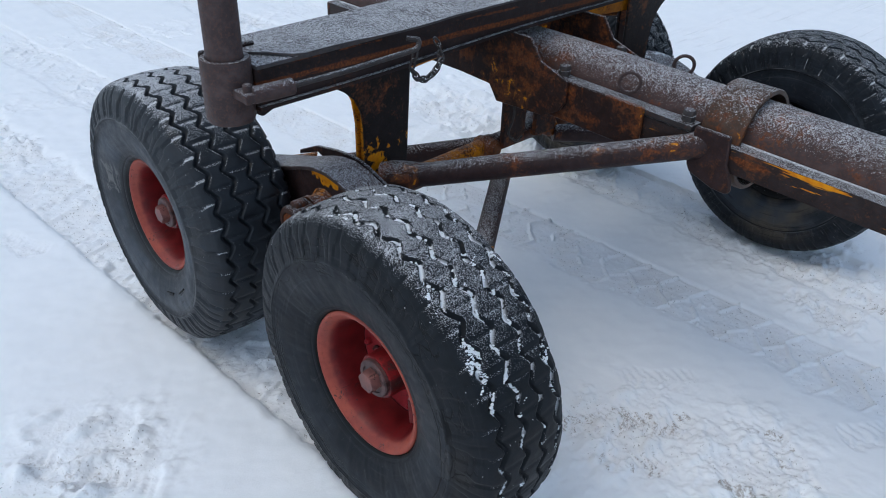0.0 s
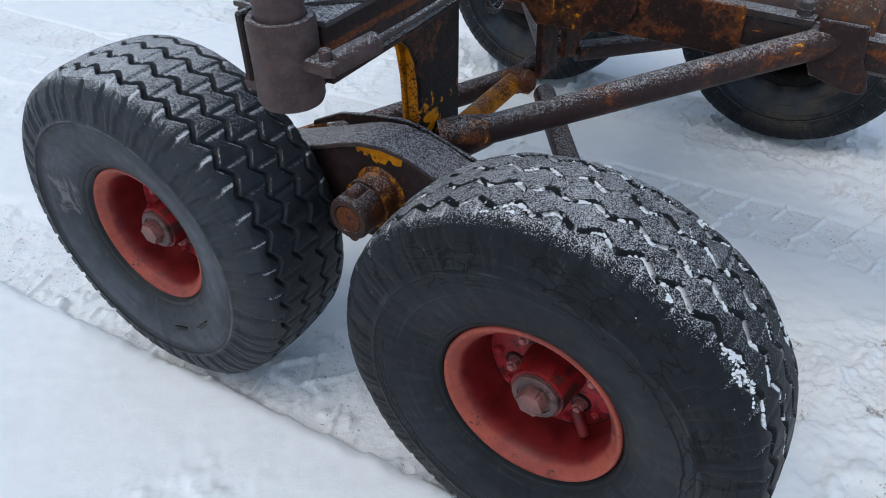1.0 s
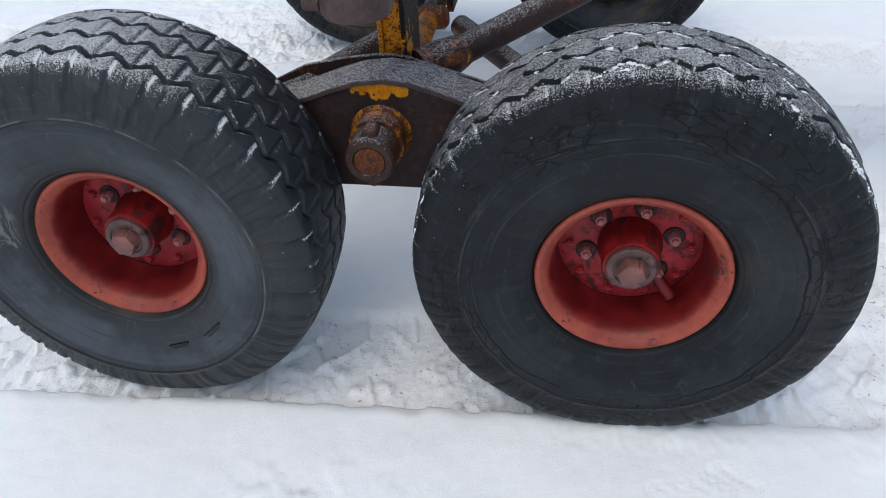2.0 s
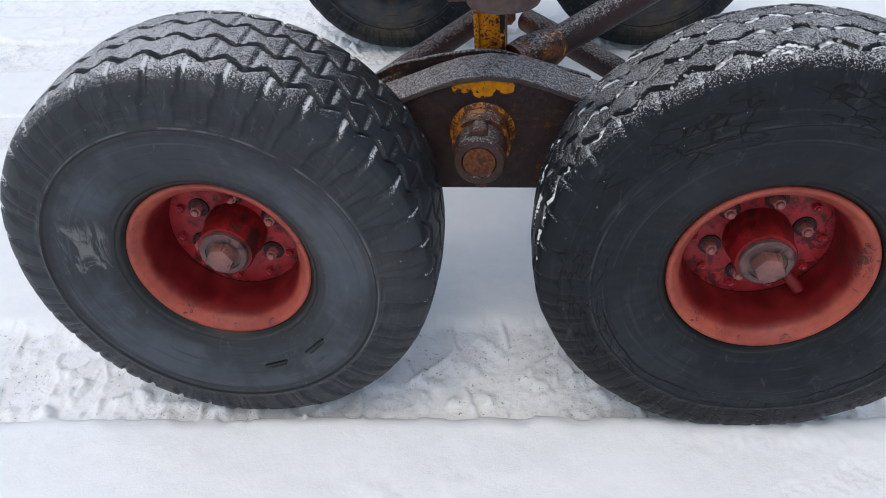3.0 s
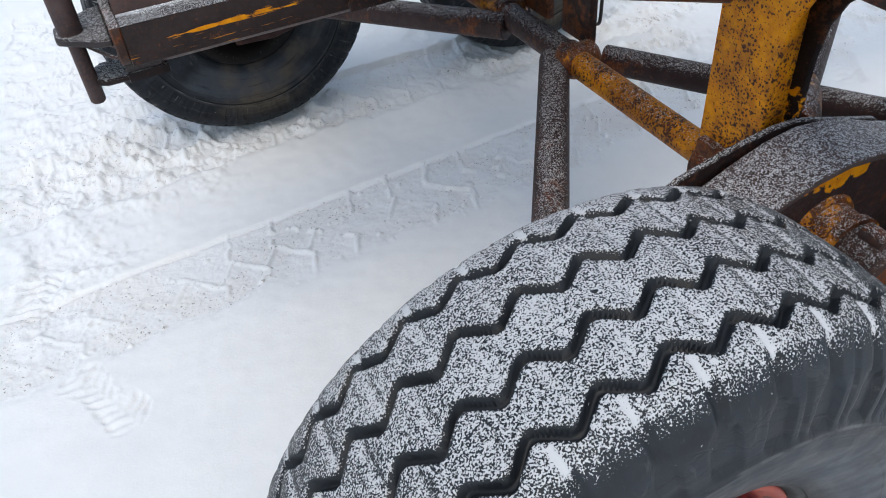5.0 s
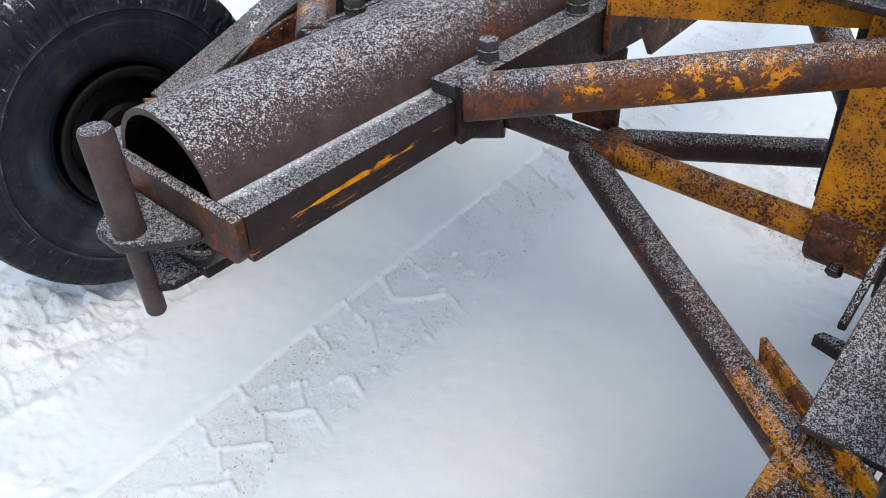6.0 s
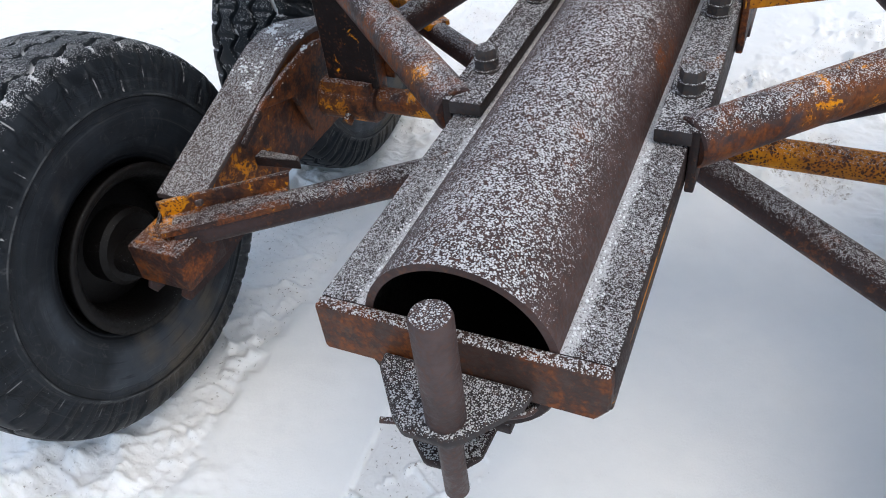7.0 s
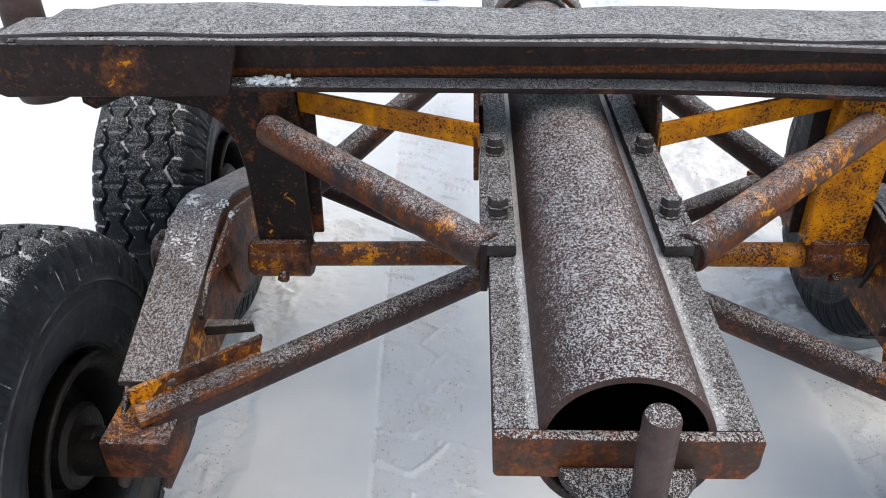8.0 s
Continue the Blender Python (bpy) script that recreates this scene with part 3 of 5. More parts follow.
def ridges(x, y, period, y0, y1, hand, seed, edge=0.04):
    """A lane pressed by a lugged tyre: thin raised ridges that run in, slant and run out; also the lane mask."""
    mid, half = (y0 + y1) / 2, (y1 - y0) / 2
    w = hand * (y - mid) / half
    inside = smooth_step(1.0 - w, 0.0, edge) * smooth_step(1.0 + w, 0.0, 0.30)
    kink = np.clip((w + 0.05) / 0.42, 0, 1)
    shift = 0.95 * (1 - kink) - 0.30 * np.clip((-0.25 - w) / 0.6, 0, 1) + 0.16 * np.clip((w - 0.72) / 0.2, 0, 1)
    p = x / period - shift + 0.06 * rough(x, y, 0.10, 3, seed)
    cell = np.round(p)
    d = np.abs(p - cell) * period / np.where((w > -0.05) & (w < 0.37), 1.25, 1.0)
    keep = smooth_step(lattice(cell * 1.0, np.floor(w * 2.2), seed + 5), 0.14, 0.20)
    gaps = keep * smooth_step(rough(x, y, 0.05, 2, seed + 6) + 0.45, 0.05, 0.30)
    thick = 0.7 + 0.6 * lattice(x / 0.03, y / 0.03, seed + 7)
    link = smooth_step(lattice(x / 0.16, y * 0, seed + 8), 0.45, 0.55) * (1 - smooth_step(np.abs(w - 0.36 - 0.06 * np.sin(x * 40)), 0.015, 0.05))
    return inside * np.maximum(gaps * (1 - smooth_step(d / thick, 0.0022, 0.0075)), 0.7 * link), inside


def lug_lane(x, d, width, period, x0, seed):
    """A fresh lane with a crisp edge at d = 0: every ridge runs in, slants on and runs out, with a short spur; also the lane mask."""
    k = width / 0.31
    d = d + 0.007 * (((x - x0) / period) % 1.0 - 0.5) + 0.010 * rough(x, d * 0, 0.06, 2, seed + 2)
    inside = smooth_step(d, 0.0, 0.006) * smooth_step(width - d + 0.05 * rough(x, d, 0.12, 3, seed + 1), 0.0, 0.06)
    slant = (d > 0.110 * k) & (d < 0.205 * k)
    wob = 0.10 * rough(x, d, 0.09, 3, seed)
    p = (x - x0 - np.interp(d, [0, 0.110 * k, 0.205 * k, width], [0, -0.035, 0.065, 0.030])) / period + wob
    cell = np.round(p)
    thick = 0.65 + 0.7 * lattice(x / 0.03, d / 0.03, seed + 7)
    gaps = smooth_step(lattice(cell, np.floor(d / (0.105 * k)) * 1.0, seed + 5), 0.16, 0.24) * smooth_step(rough(x, d, 0.05, 2, seed + 6) + 0.45, 0.05, 0.30)
    gaps = gaps * (1 - 0.4 * smooth_step(d, 0.70 * width, 0.95 * width))
    marks = gaps * (1 - smooth_step(np.abs(p - cell) * period * np.where(slant, 0.7, 0.95) / thick, 0.003, 0.0095))
    q = (x - x0 - np.interp(d, [0.12 * k, 0.19 * k], [-0.022, -0.075])) / period + wob
    spur = (1 - smooth_step(np.abs(q - np.round(q)) * period * 0.8 / thick, 0.0025, 0.008)) * smooth_step(d, 0.112 * k, 0.122 * k) * smooth_step(0.195 * k - d, 0, 0.01)
    spur = spur * smooth_step(lattice(np.round(q), x * 0, seed + 9), 0.35, 0.45)
    return inside * np.maximum(marks, 0.8 * spur), inside


def print_of(x, y, cx, cy, turn, length=0.29, width=0.10):
    """A boot print: depth mask and its tread bars."""
    c, s = math.cos(turn), math.sin(turn)
    u, v = (x - cx) * c + (y - cy) * s, -(x - cx) * s + (y - cy) * c
    w = width * 0.5 * (1 - 0.16 * np.cos(u / length * 7.0 + 0.6))
    d = np.maximum(np.abs(u) - length / 2 + 0.04, 0) ** 2 / 0.04**2 + (v / w) ** 2
    mask = smooth_step(1.25 - d, 0.0, 0.5)
    tread = np.cos((u + 0.5 * np.abs(v)) * 2 * math.pi / 0.030 + 1.5 * rough(u, v, 0.05, 2, 3)) + 0.7 * (1 - smooth_step(np.abs(v), 0.003, 0.007))
    return mask, mask * smooth_step(tread, -0.15, 0.45)


# boot prints: place, turn, size, depth, soil carried in by the sole
PRINTS = (
    (0.768, -0.095, 0.75, 0.24, 0.105, 0.5, 0.0), (0.735, -0.392, 0.9, 0.26, 0.12, 0.8, 0.75), (0.866, -0.266, 0.75, 0.25, 0.11, 1.0, 0.95),
    (0.905, -0.455, 0.8, 0.20, 0.10, 0.9, 0.85), (1.175, -0.325, 0.2, 0.13, 0.07, 0.8, 1.15), (1.057, -0.075, 0.6, 0.11, 0.06, 0.6, 0.6),
    (1.165, -0.075, -0.6, 0.15, 0.075, 0.9, 0.9), (1.275, -0.155, -0.6, 0.19, 0.08, 0.9, 0.9), (0.955, 0.690, -0.1, 0.30, 0.12, 0.9, 0.35),
    (1.079, 0.888, -0.3, 0.24, 0.09, 0.9, 0.8), (-0.125, -1.650, 0.5, 0.25, 0.10, 1.0, 0.55), (0.018, -1.560, 0.45, 0.22, 0.12, 1.1, 0.15),
    (-1.39, -1.336, 0.3, 0.27, 0.10, 0.8, 0.1), (0.70, -1.28, 0.4, 0.24, 0.10, 0.5, 0.0), (-1.30, -0.54, -1.15, 0.28, 0.10, 1.0, 0.25),
    (-1.28, 0.49, 1.2, 0.28, 0.10, 0.8, 0.2), (-1.18, -0.01, -1.1, 0.26, 0.10, 0.6, 0.1), (-1.40, 1.22, 0.6, 0.28, 0.10, 0.9, 0.3),
    (1.35, 0.20, 1.0, 0.27, 0.10, 0.8, 0.2), (-1.75, 0.90, 0.3, 0.28, 0.10, 0.9, 0.2), (0.55, 1.50, 1.3, 0.28, 0.10, 0.9, 0.3))
# loose trodden places: centre, reach, strength
TRODDEN = ((0.82, -0.36, 0.22, 0.75), (1.14, -0.20, 0.22, 0.6), (0.98, 0.70, 0.17, 0.6), (-0.10, -1.62, 0.24, 0.8), (-0.95, 1.05, 0.35, 0.6), (-1.45, 1.1, 0.5, 0.5),
           (0.60, -0.82, 0.30, 0.5), (-1.3, 0.5, 0.25, 0.4), (0.6, 1.2, 0.5, 0.5), (-0.9, 1.9, 0.6, 0.4), (1.5, -0.7, 0.5, 0.7))


def ground():
    xs, ys = spread(-4.1, -1.3, 1.30, 2.2, 0.0092, 400.0), spread(-2.0, -0.48, 0.53, 2.4, 0.0092, 400.0)
    X, Y = np.meshgrid(xs, ys, indexing="ij")
    near = smooth_step(9.0 - np.hypot(X, Y), 0.0, 5.0)
    Z = 0.018 * rough(X, Y, 1.6, 3, 1) * near + 0.005 * rough(X, Y, 0.13, 3, 5) * near
    trod, soil = np.zeros_like(X), np.zeros_like(X)
    wob = 0.014 * rough(X, Y * 0, 0.25, 3, 8)
    # rut of the near wheels with its bank, rut of the far wheels
    for edge, k, hand, width, x0, seed in ((-1.112, 0.055, -1, 0.35, -1.297, 3), (1.150, 0.0, 1, 0.37, -1.2, 4)):
        inward = (edge + k * X + 0.6 * wob - Y) * hand
        marks, lane = lug_lane(X, inward, width, 0.127, x0, seed)
        crumbs = np.maximum(rough(X, Y, 0.042, 3, seed + 60), 0) * (0.35 + 0.65 * smooth_step(rough(X, Y, 0.5, 2, seed + 9), -0.25, 0.25))
        Z += lane * (-0.020 + (0.010 if hand < 0 else 0.008) * marks + (0.060 if hand < 0 else 0.036) * crumbs + 0.007 * rough(X, Y, 0.09, 3, seed))
        trod = np.maximum(trod, lane * 0.52)
    bank = -Y - 1.112 + 0.055 * X + 0.6 * wob + 0.018 * rough(X, Y, 0.07, 3, 71)
    Z += 0.016 * smooth_step(bank, -0.018, 0.030) * smooth_step(Y, -2.6, -1.5)
    # the lane with crisp lug prints below the drawbar
    inward = 0.463 + 0.05 * X + 0.25 * wob - Y
    marks, lane = lug_lane(X, inward, 0.31, 0.125, -0.021, 17)
    fresh = 0.35 + 0.65 * smooth_step(X, -1.15, -0.35)
    Z += lane * (-0.009 + 0.0115 * marks * fresh + 0.0035 * rough(X, Y, 0.045, 4, 21)) - 0.006 * np.exp(-((inward - 0.006) / 0.0055) ** 2) 
    Z += lane * 0.009 * smooth_step(rough(X, Y, 0.022, 2, 24), 0.40, 0.62)
    trod = np.maximum(trod, lane * 0.58)
    # a fresh lane that comes in behind the near wheels
    away = smooth_step(-X, 1.7, 2.3)
    marks, lane = lug_lane(X, -0.31 + 0.07 * (X + 3.4) + 0.5 * wob - Y, 0.36, 0.135, -3.17, 27)
    Z += away * lane * (-0.013 + 0.011 * marks + 0.012 * rough(X, Y, 0.08, 3, 28))
    trod = np.maximum(trod, away * lane * 0.4)
    # older, softer lanes farther off
    for y0, y1, k, per in ((1.55, 1.9, 0.05, 0.12), (2.15, 2.55, 0.02, 0.14), (3.1, 3.5, -0.06, 0.13), (4.4, 4.8, 0.08, 0.13), (5.4, 5.9, 0.02, 0.14), (-2.2, -1.85, 0.04, 0.13)):
        marks, lane = ridges(X, Y - k * X, per, y0, y1, 1, 31 + int(y0))
        Z += near * lane * (-0.011 + 0.010 * marks + 0.014 * rough(X, Y, 0.10, 3, 33))
        trod = np.maximum(trod, lane * 0.28)
    for x0, x1, k in ((-2.9, -2.5, 0.35), (-4.1, -3.6, 0.2), (2.9, 3.3, -0.1)):
        marks, lane = ridges(Y, X - k * Y, 0.13, x0, x1, 1, 77)
        Z += near * lane * (-0.011 + 0.010 * marks + 0.010 * rough(X, Y, 0.10, 3, 34))
        trod = np.maximum(trod, lane * 0.28)
    for cx, cy, rad, amp in TRODDEN:
        blob = np.exp(-(((X - cx) ** 2 + (Y - cy) ** 2) / rad**2) ** 1.5) * amp
        Z += blob * (0.080 * np.maximum(rough(X, Y, 0.060, 4, 40 + int(cx * 3)), -0.12) - 0.005)
        trod = np.maximum(trod, blob)
    for cx, cy, turn, length, width, depth, dirt in PRINTS:
        mask, tread = print_of(X + 0.02 * rough(X, Y, 0.06, 2, 97), Y, cx, cy, turn, length, width)
        worn = np.clip(0.75 + rough(X, Y, 0.06, 3, 95), 0.15, 1)
        Z += depth * ((-0.015 * mask + 0.008 * tread) * worn + 0.006 * mask * rough(X, Y, 0.03, 3, 96))
        trod = np.maximum(trod, mask * 0.4)
        soil = np.maximum(soil, dirt * (mask * 0.45 + 0.55 * tread) * smooth_step(rough(X, Y, 0.045, 3, 98), -0.22, 0.20))
    n, m = len(xs), len(ys)
    verts = np.stack([X, Y, Z], -1).reshape(-1, 3)
    i, j = np.meshgrid(np.arange(n - 1), np.arange(m - 1), indexing="ij")
    a = (i * m + j).ravel()
    faces = np.stack([a, a + m, a + m + 1, a + 1], -1)
    me = bpy.data.meshes.new("ground")
    me.vertices.add(len(verts))
    me.vertices.foreach_set("co", verts.astype(np.float32).ravel())
    me.loops.add(faces.size)
    me.loops.foreach_set("vertex_index", faces.astype(np.int32).ravel())
    me.polygons.add(len(faces))
    me.polygons.foreach_set("loop_start", np.arange(0, faces.size, 4, dtype=np.int32))
    me.update(calc_edges=True)
    me.shade_smooth()
    me.attributes.new("trodden", "FLOAT", "POINT").data.foreach_set("value", trod.astype(np.float32).ravel())
    me.attributes.new("soil", "FLOAT", "POINT").data.foreach_set("value", soil.astype(np.float32).ravel())
    me.materials.append(M_SNOW)
    return tagged(new("ground", me), "packed white snow with tyre tracks and boot prints", "snow", kind="structure")


ground()

# ---------------------------------------------------------------- wheels

TYRE_R = 0.446
PROFILE = [(0.116, 0.182), (0.121, 0.188), (0.130, 0.203), (0.143, 0.232), (0.1555, 0.268), (0.1625, 0.305), (0.1635, 0.328), (0.1605, 0.334),
           (0.157, 0.358), (0.150, 0.387), (0.140, 0.411), (0.127, 0.4275), (0.108, 0.4345), (0.075, 0.4395), (0.038, 0.4420), (0.0, 0.443)]


def tyre_mesh(name, worn, turns=38, per=20):
    prof = np.array(PROFILE)
    prof = np.concatenate([prof, (prof * (-1, 1))[-2::-1]])
    length = np.r_[0, np.cumsum(np.hypot(*np.diff(prof, axis=0).T))]
    mid = length[-1] / 2
    fine = np.r_[np.linspace(0, mid - 0.15, 36)[:-1], np.linspace(mid - 0.15, mid + 0.15, 107), np.linspace(mid + 0.15, length[-1], 36)[1:]]
    o, r = np.interp(fine, length, prof[:, 0]), np.interp(fine, length, prof[:, 1])
    for _ in range(2):
        o[1:-1], r[1:-1] = (o[:-2] + 2 * o[1:-1] + o[2:]) / 4, (r[:-2] + 2 * r[1:-1] + r[2:]) / 4
    do, dr = np.gradient(o, fine), np.gradient(r, fine)
    no, nr = dr, -do
    flip = np.where(nr * 1.0 + no * np.sign(o) < 0, -1, 1)
    ln = np.hypot(no, nr) + 1e-9
    no, nr = no * flip / ln, nr * flip / ln
    s = fine - length[-1] / 2
    k = turns * per
    th = np.arange(k) / k * 2 * math.pi
    S, T = np.meshgrid(s, th, indexing="ij")
    R = np.repeat(r[:, None], k, 1)
    ph = T * turns / (2 * math.pi)
    tri = np.clip(1.25 * (np.abs((ph % 1.0) - 0.5) * 4 - 1), -1, 1)
    groove, sipe = np.zeros_like(S), np.zeros_like(S)
    centres = (-0.096, -0.033, 0.033, 0.096)
    for c, sign in zip(centres, (1, -1, 1, -1)):
        groove = np.maximum(groove, 1 - smooth_step(np.abs(S - c - 0.0105 * sign * tri), 0.0042 + 0.0012 * worn, 0.0062 + 0.0012 * worn))
    arc = (((ph + 0.12) % 1.0) - 0.5) * 2 * math.pi * TYRE_R / turns
    arc2 = (((ph + 0.62) % 1.0) - 0.5) * 2 * math.pi * TYRE_R / turns
    for a, lo, hi in ((arc, -0.096, -0.033), (arc2, -0.033, 0.033), (arc, 0.033, 0.096)):
        span = smooth_step(S, lo - 0.004, lo + 0.004) * (1 - smooth_step(S, hi - 0.004, hi + 0.004))
        sipe = np.maximum(sipe, span * (1 - smooth_step(np.abs(a), 0.0040, 0.0068)))
    out = np.abs(S)
    span = smooth_step(out, 0.096, 0.104) * (1 - smooth_step(out, 0.130, 0.142))
    sipe = np.maximum(sipe, span * (1 - smooth_step(np.abs(np.where(S > 0, arc2, arc)), 0.0032, 0.006)))
    arc3 = (((ph + 0.62 + 0.02 * np.sin(ph * 5.3)) % 1.0) - 0.5) * 2 * math.pi * R / turns
    slot = 0.0042 + 0.0088 * (1 - smooth_step(R, 0.378, 0.394)) * (0.8 + 0.4 * lattice(np.floor(ph + 0.62), S * 0, 91))
    slot = 1 - smooth_step(np.abs(arc3), slot, slot + 0.0028)
    arc4 = (((ph + 0.12) % 1.0) - 0.5) * 2 * math.pi * R / turns
    thin = 0.55 * (1 - smooth_step(np.abs(arc4), 0.0010, 0.0030)) * smooth_step(lattice(np.floor(ph + 0.12), S * 0, 92), 0.35, 0.45)
    side = smooth_step(R, 0.337, 0.343) * (1 - smooth_step(R, 0.418, 0.430)) * np.maximum(slot, thin)
    depth = (0.0135 - 0.005 * worn) * groove + (0.0026 - 0.0016 * worn) * sipe * (1 - groove) + (0.0052 - 0.0030 * worn) * side
    depth += 0.0016 * (rough(T * 6, S * 9, 1.0, 3, 70) + 0.3) * (1 + 2 * worn) * smooth_step(R, 0.196, 0.225) + 0.0045 * (1 - smooth_step(R, 0.1905, 0.1945))
    rim = np.maximum(smooth_step(np.abs(R - 0.214), 0.004, 0.001), smooth_step(np.abs(R - 0.331), 0.003, 0.001) * 0.8) * (np.abs(S) > 0.12)
    depth -= 0.0045 * (1 - 0.6 * worn) * (np.abs(S) > 0.12) * smooth_step(R, 0.3265, 0.3305) * (1 - smooth_step(R, 0.385, 0.43))
    depth -= 0.0028 * rim - 0.0022 * (1 - worn) * (np.abs(S) > 0.12) * (smooth_step(R, 0.300, 0.304) - smooth_step(R, 0.326, 0.330))
    rr, oo = R - depth * nr[:, None], np.repeat(o[:, None], k, 1) - depth * no[:, None]
    verts = np.stack([rr * np.cos(T), oo, rr * np.sin(T)], -1).reshape(-1, 3)
    n = len(s)
    i, j = np.meshgrid(np.arange(n - 1), np.arange(k), indexing="ij")
    a, b = (i * k + j).ravel(), (i * k + (j + 1) % k).ravel()
    faces = np.stack([a, b, b + k, a + k], -1)
    me = bpy.data.meshes.new(name)
    me.from_pydata(verts.tolist(), [], faces.tolist())
    me.attributes.new("groove", "FLOAT", "POINT").data.foreach_set("value", groove.astype(np.float32).ravel())
    me.attributes.new("lug", "FLOAT", "POINT").data.foreach_set("value", (side * (1 - smooth_step(np.abs(arc3), 0.0012, 0.0030))).astype(np.float32).ravel())
    me.attributes.new("sipe", "FLOAT", "POINT").data.foreach_set("value", (sipe * (1 - groove) * (1 - 0.8 * worn) * np.where(np.abs(S) > 0.1, 1.25, 0.22)).astype(np.float32).ravel())
    me.shade_smooth()
    return me


AX = Matrix.Rotation(radians(90), 4, "X")  # local z becomes -y: outwards on the near side


def wheel(parent, tyre, tyre_mat, m, stub_turn, label, marks=False):
    """A wheel whose outer face looks along -y before m is applied; rim body first, the rest under it."""
    rim_profile = [(0.1815, 0.108), (0.1860, 0.115), (0.1860, 0.126), (0.1830, 0.131), (0.1765, 0.130), (0.1715, 0.1245), (0.1640, 0.117), (0.1570, 0.1085), (0.1525, 0.0990),
                   (0.150, 0.085), (0.148, 0.060), (0.147, 0.030), (0.143, 0.022), (0.140, -0.02), (0.150, -0.06), (0.152, -0.10), (0.170, -0.118), (0.186, -0.122), (0.186, -0.112), (0.176, -0.106), (0.158, -0.09), (0.158, 0.08), (0.174, 0.104), (0.1815, 0.108)]
    me = SHARED.get("rim")
    if not me:
        bm = turned([(r, z - 0.013 if z > 0.1 else z - 0.02) for r, z in rim_profile], AX, 72)
        me = SHARED["rim"] = bpy.data.meshes.new("wheel")
        bmesh.ops.recalc_face_normals(bm, faces=bm.faces)
        bm.to_mesh(me)
        bm.free()
        me.shade_smooth()
        me.materials.append(M_RIM)
        me.materials.append(M_HOLLOW)
        # Inward faces go near-black: shade of the wheel well and grease, as colour.
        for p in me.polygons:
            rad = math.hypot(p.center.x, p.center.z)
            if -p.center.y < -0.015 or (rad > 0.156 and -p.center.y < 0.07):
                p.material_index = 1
    body = part("wheel", me, None, parent, label, matrix=m)
    tyre_ob = new("tyre", tyre.copy() if not tyre.users else tyre)
    tyre_ob.parent = body
    tyre_ob.data.materials.clear() if tyre_ob.data.users == 1 else None
    if not tyre_ob.data.materials:
        tyre_ob.data.materials.append(tyre_mat)
    tagged(tyre_ob, "worn black rubber tyre with zigzag tread and snow")
    if "disc" not in SHARED:
        SHARED["disc"] = turned([(0.055, 0.018), (0.100, 0.020), (0.128, 0.024), (0.143, 0.020), (0.143, 0.008), (0.055, 0.006), (0.055, 0.018)], AX, 64)
        SHARED["hub"] = turned([(0.064, -0.10), (0.064, 0.019), (0.061, 0.026), (0.0585, 0.034), (0.0575, 0.076), (0.055, 0.081), (0.0, 0.081)], AX, 48)
        cap = turned([(0.046, 0.078), (0.049, 0.080), (0.049, 0.090), (0.046, 0.093), (0.036, 0.093), (0.036, 0.090), (0.0, 0.090)], AX, 40)
        SHARED["cap"] = cap
        SHARED["nut"] = hexagon(0.030, 0.026, AX @ Matrix.Translation((0, 0, 0.088)), 0.2)
        SHARED["lug"] = joined(hexagon(0.0125, 0.016, AX, 0.15, 0.0165, 0.004), turned([(0.0075, 0.018), (0.0075, 0.026), (0.006, 0.028), (0, 0.028)], AX, 12))
        SHARED["small"] = joined(hexagon(0.0092, 0.010, AX, 0.15, 0.0105, 0.002), turned([(0.005, 0.012), (0.005, 0.015), (0, 0.016)], AX, 10))
        SHARED["seat"] = turned([(0, 0.0035), (0.0215, 0.0035), (0.0225, 0.0), (0.0, 0.0)], AX, 24)
        SHARED["inner"] = turned([(0.0, -0.125), (0.036, -0.125), (0.040, -0.12), (0.040, -0.10), (0.075, -0.095), (0.085, -0.085), (0.085, -0.04), (0.139, -0.028), (0.139, -0.002), (0.06, -0.002)], AX, 40)
        SHARED["stub"] = turned([(0, 0), (0.0125, 0), (0.0125, 0.052), (0.0105, 0.056), (0, 0.056)], Matrix(), 20)
        for key in ("disc", "hub", "cap", "nut", "lug", "small", "inner", "stub", "seat"):
            bm, me = SHARED[key], bpy.data.meshes.new(key)
            bmesh.ops.recalc_face_normals(bm, faces=bm.faces)
            bm.to_mesh(me)
            bm.free()
            me.shade_smooth()
            me.set_sharp_from_angle(angle=radians(35))
            SHARED[key] = me
    into = pose(0, 0.02, 0)
    part("wheel_disc", SHARED["disc"], M_DISC, body, "pinkish red bolted disc", matrix=into)
    out = pose(0, 0.003, 0)
    part("hub", SHARED["hub"], M_HUB, body, "deep red hub barrel", matrix=out)
    part("hub_cap", SHARED["cap"], M_CAP, body, "worn steel cap ring", matrix=out)
    part("hub_nut", SHARED["nut"], M_NUT, body, "large worn hexagon nut", matrix=out)
    # Drum in the same near-black, its shade held in the colour.
    part("brake_drum", SHARED["inner"], M_HOLLOW, body, matrix=into)
    for k in range(6):
        a = radians(60 * k + 22)
        # Dark discs stand in for the recess shade round the nuts, and grease.
        part("nut_seat", SHARED["seat"], M_SEAT, body, "dark disc of grease and painted recess shade behind a nut", matrix=pose(0.088 * math.cos(a), 0.0005, 0.088 * math.sin(a)))
        part("lug_nut", SHARED["lug"], M_LUG, body, "worn nut with bright edges", matrix=pose(0.088 * math.cos(a), 0.001, 0.088 * math.sin(a)))
    for k in range(10):
        a = radians(36 * k + 8)
        part("disc_bolt", SHARED["small"], M_DISC, body, matrix=pose(0.119 * math.cos(a), -0.002, 0.119 * math.sin(a)))
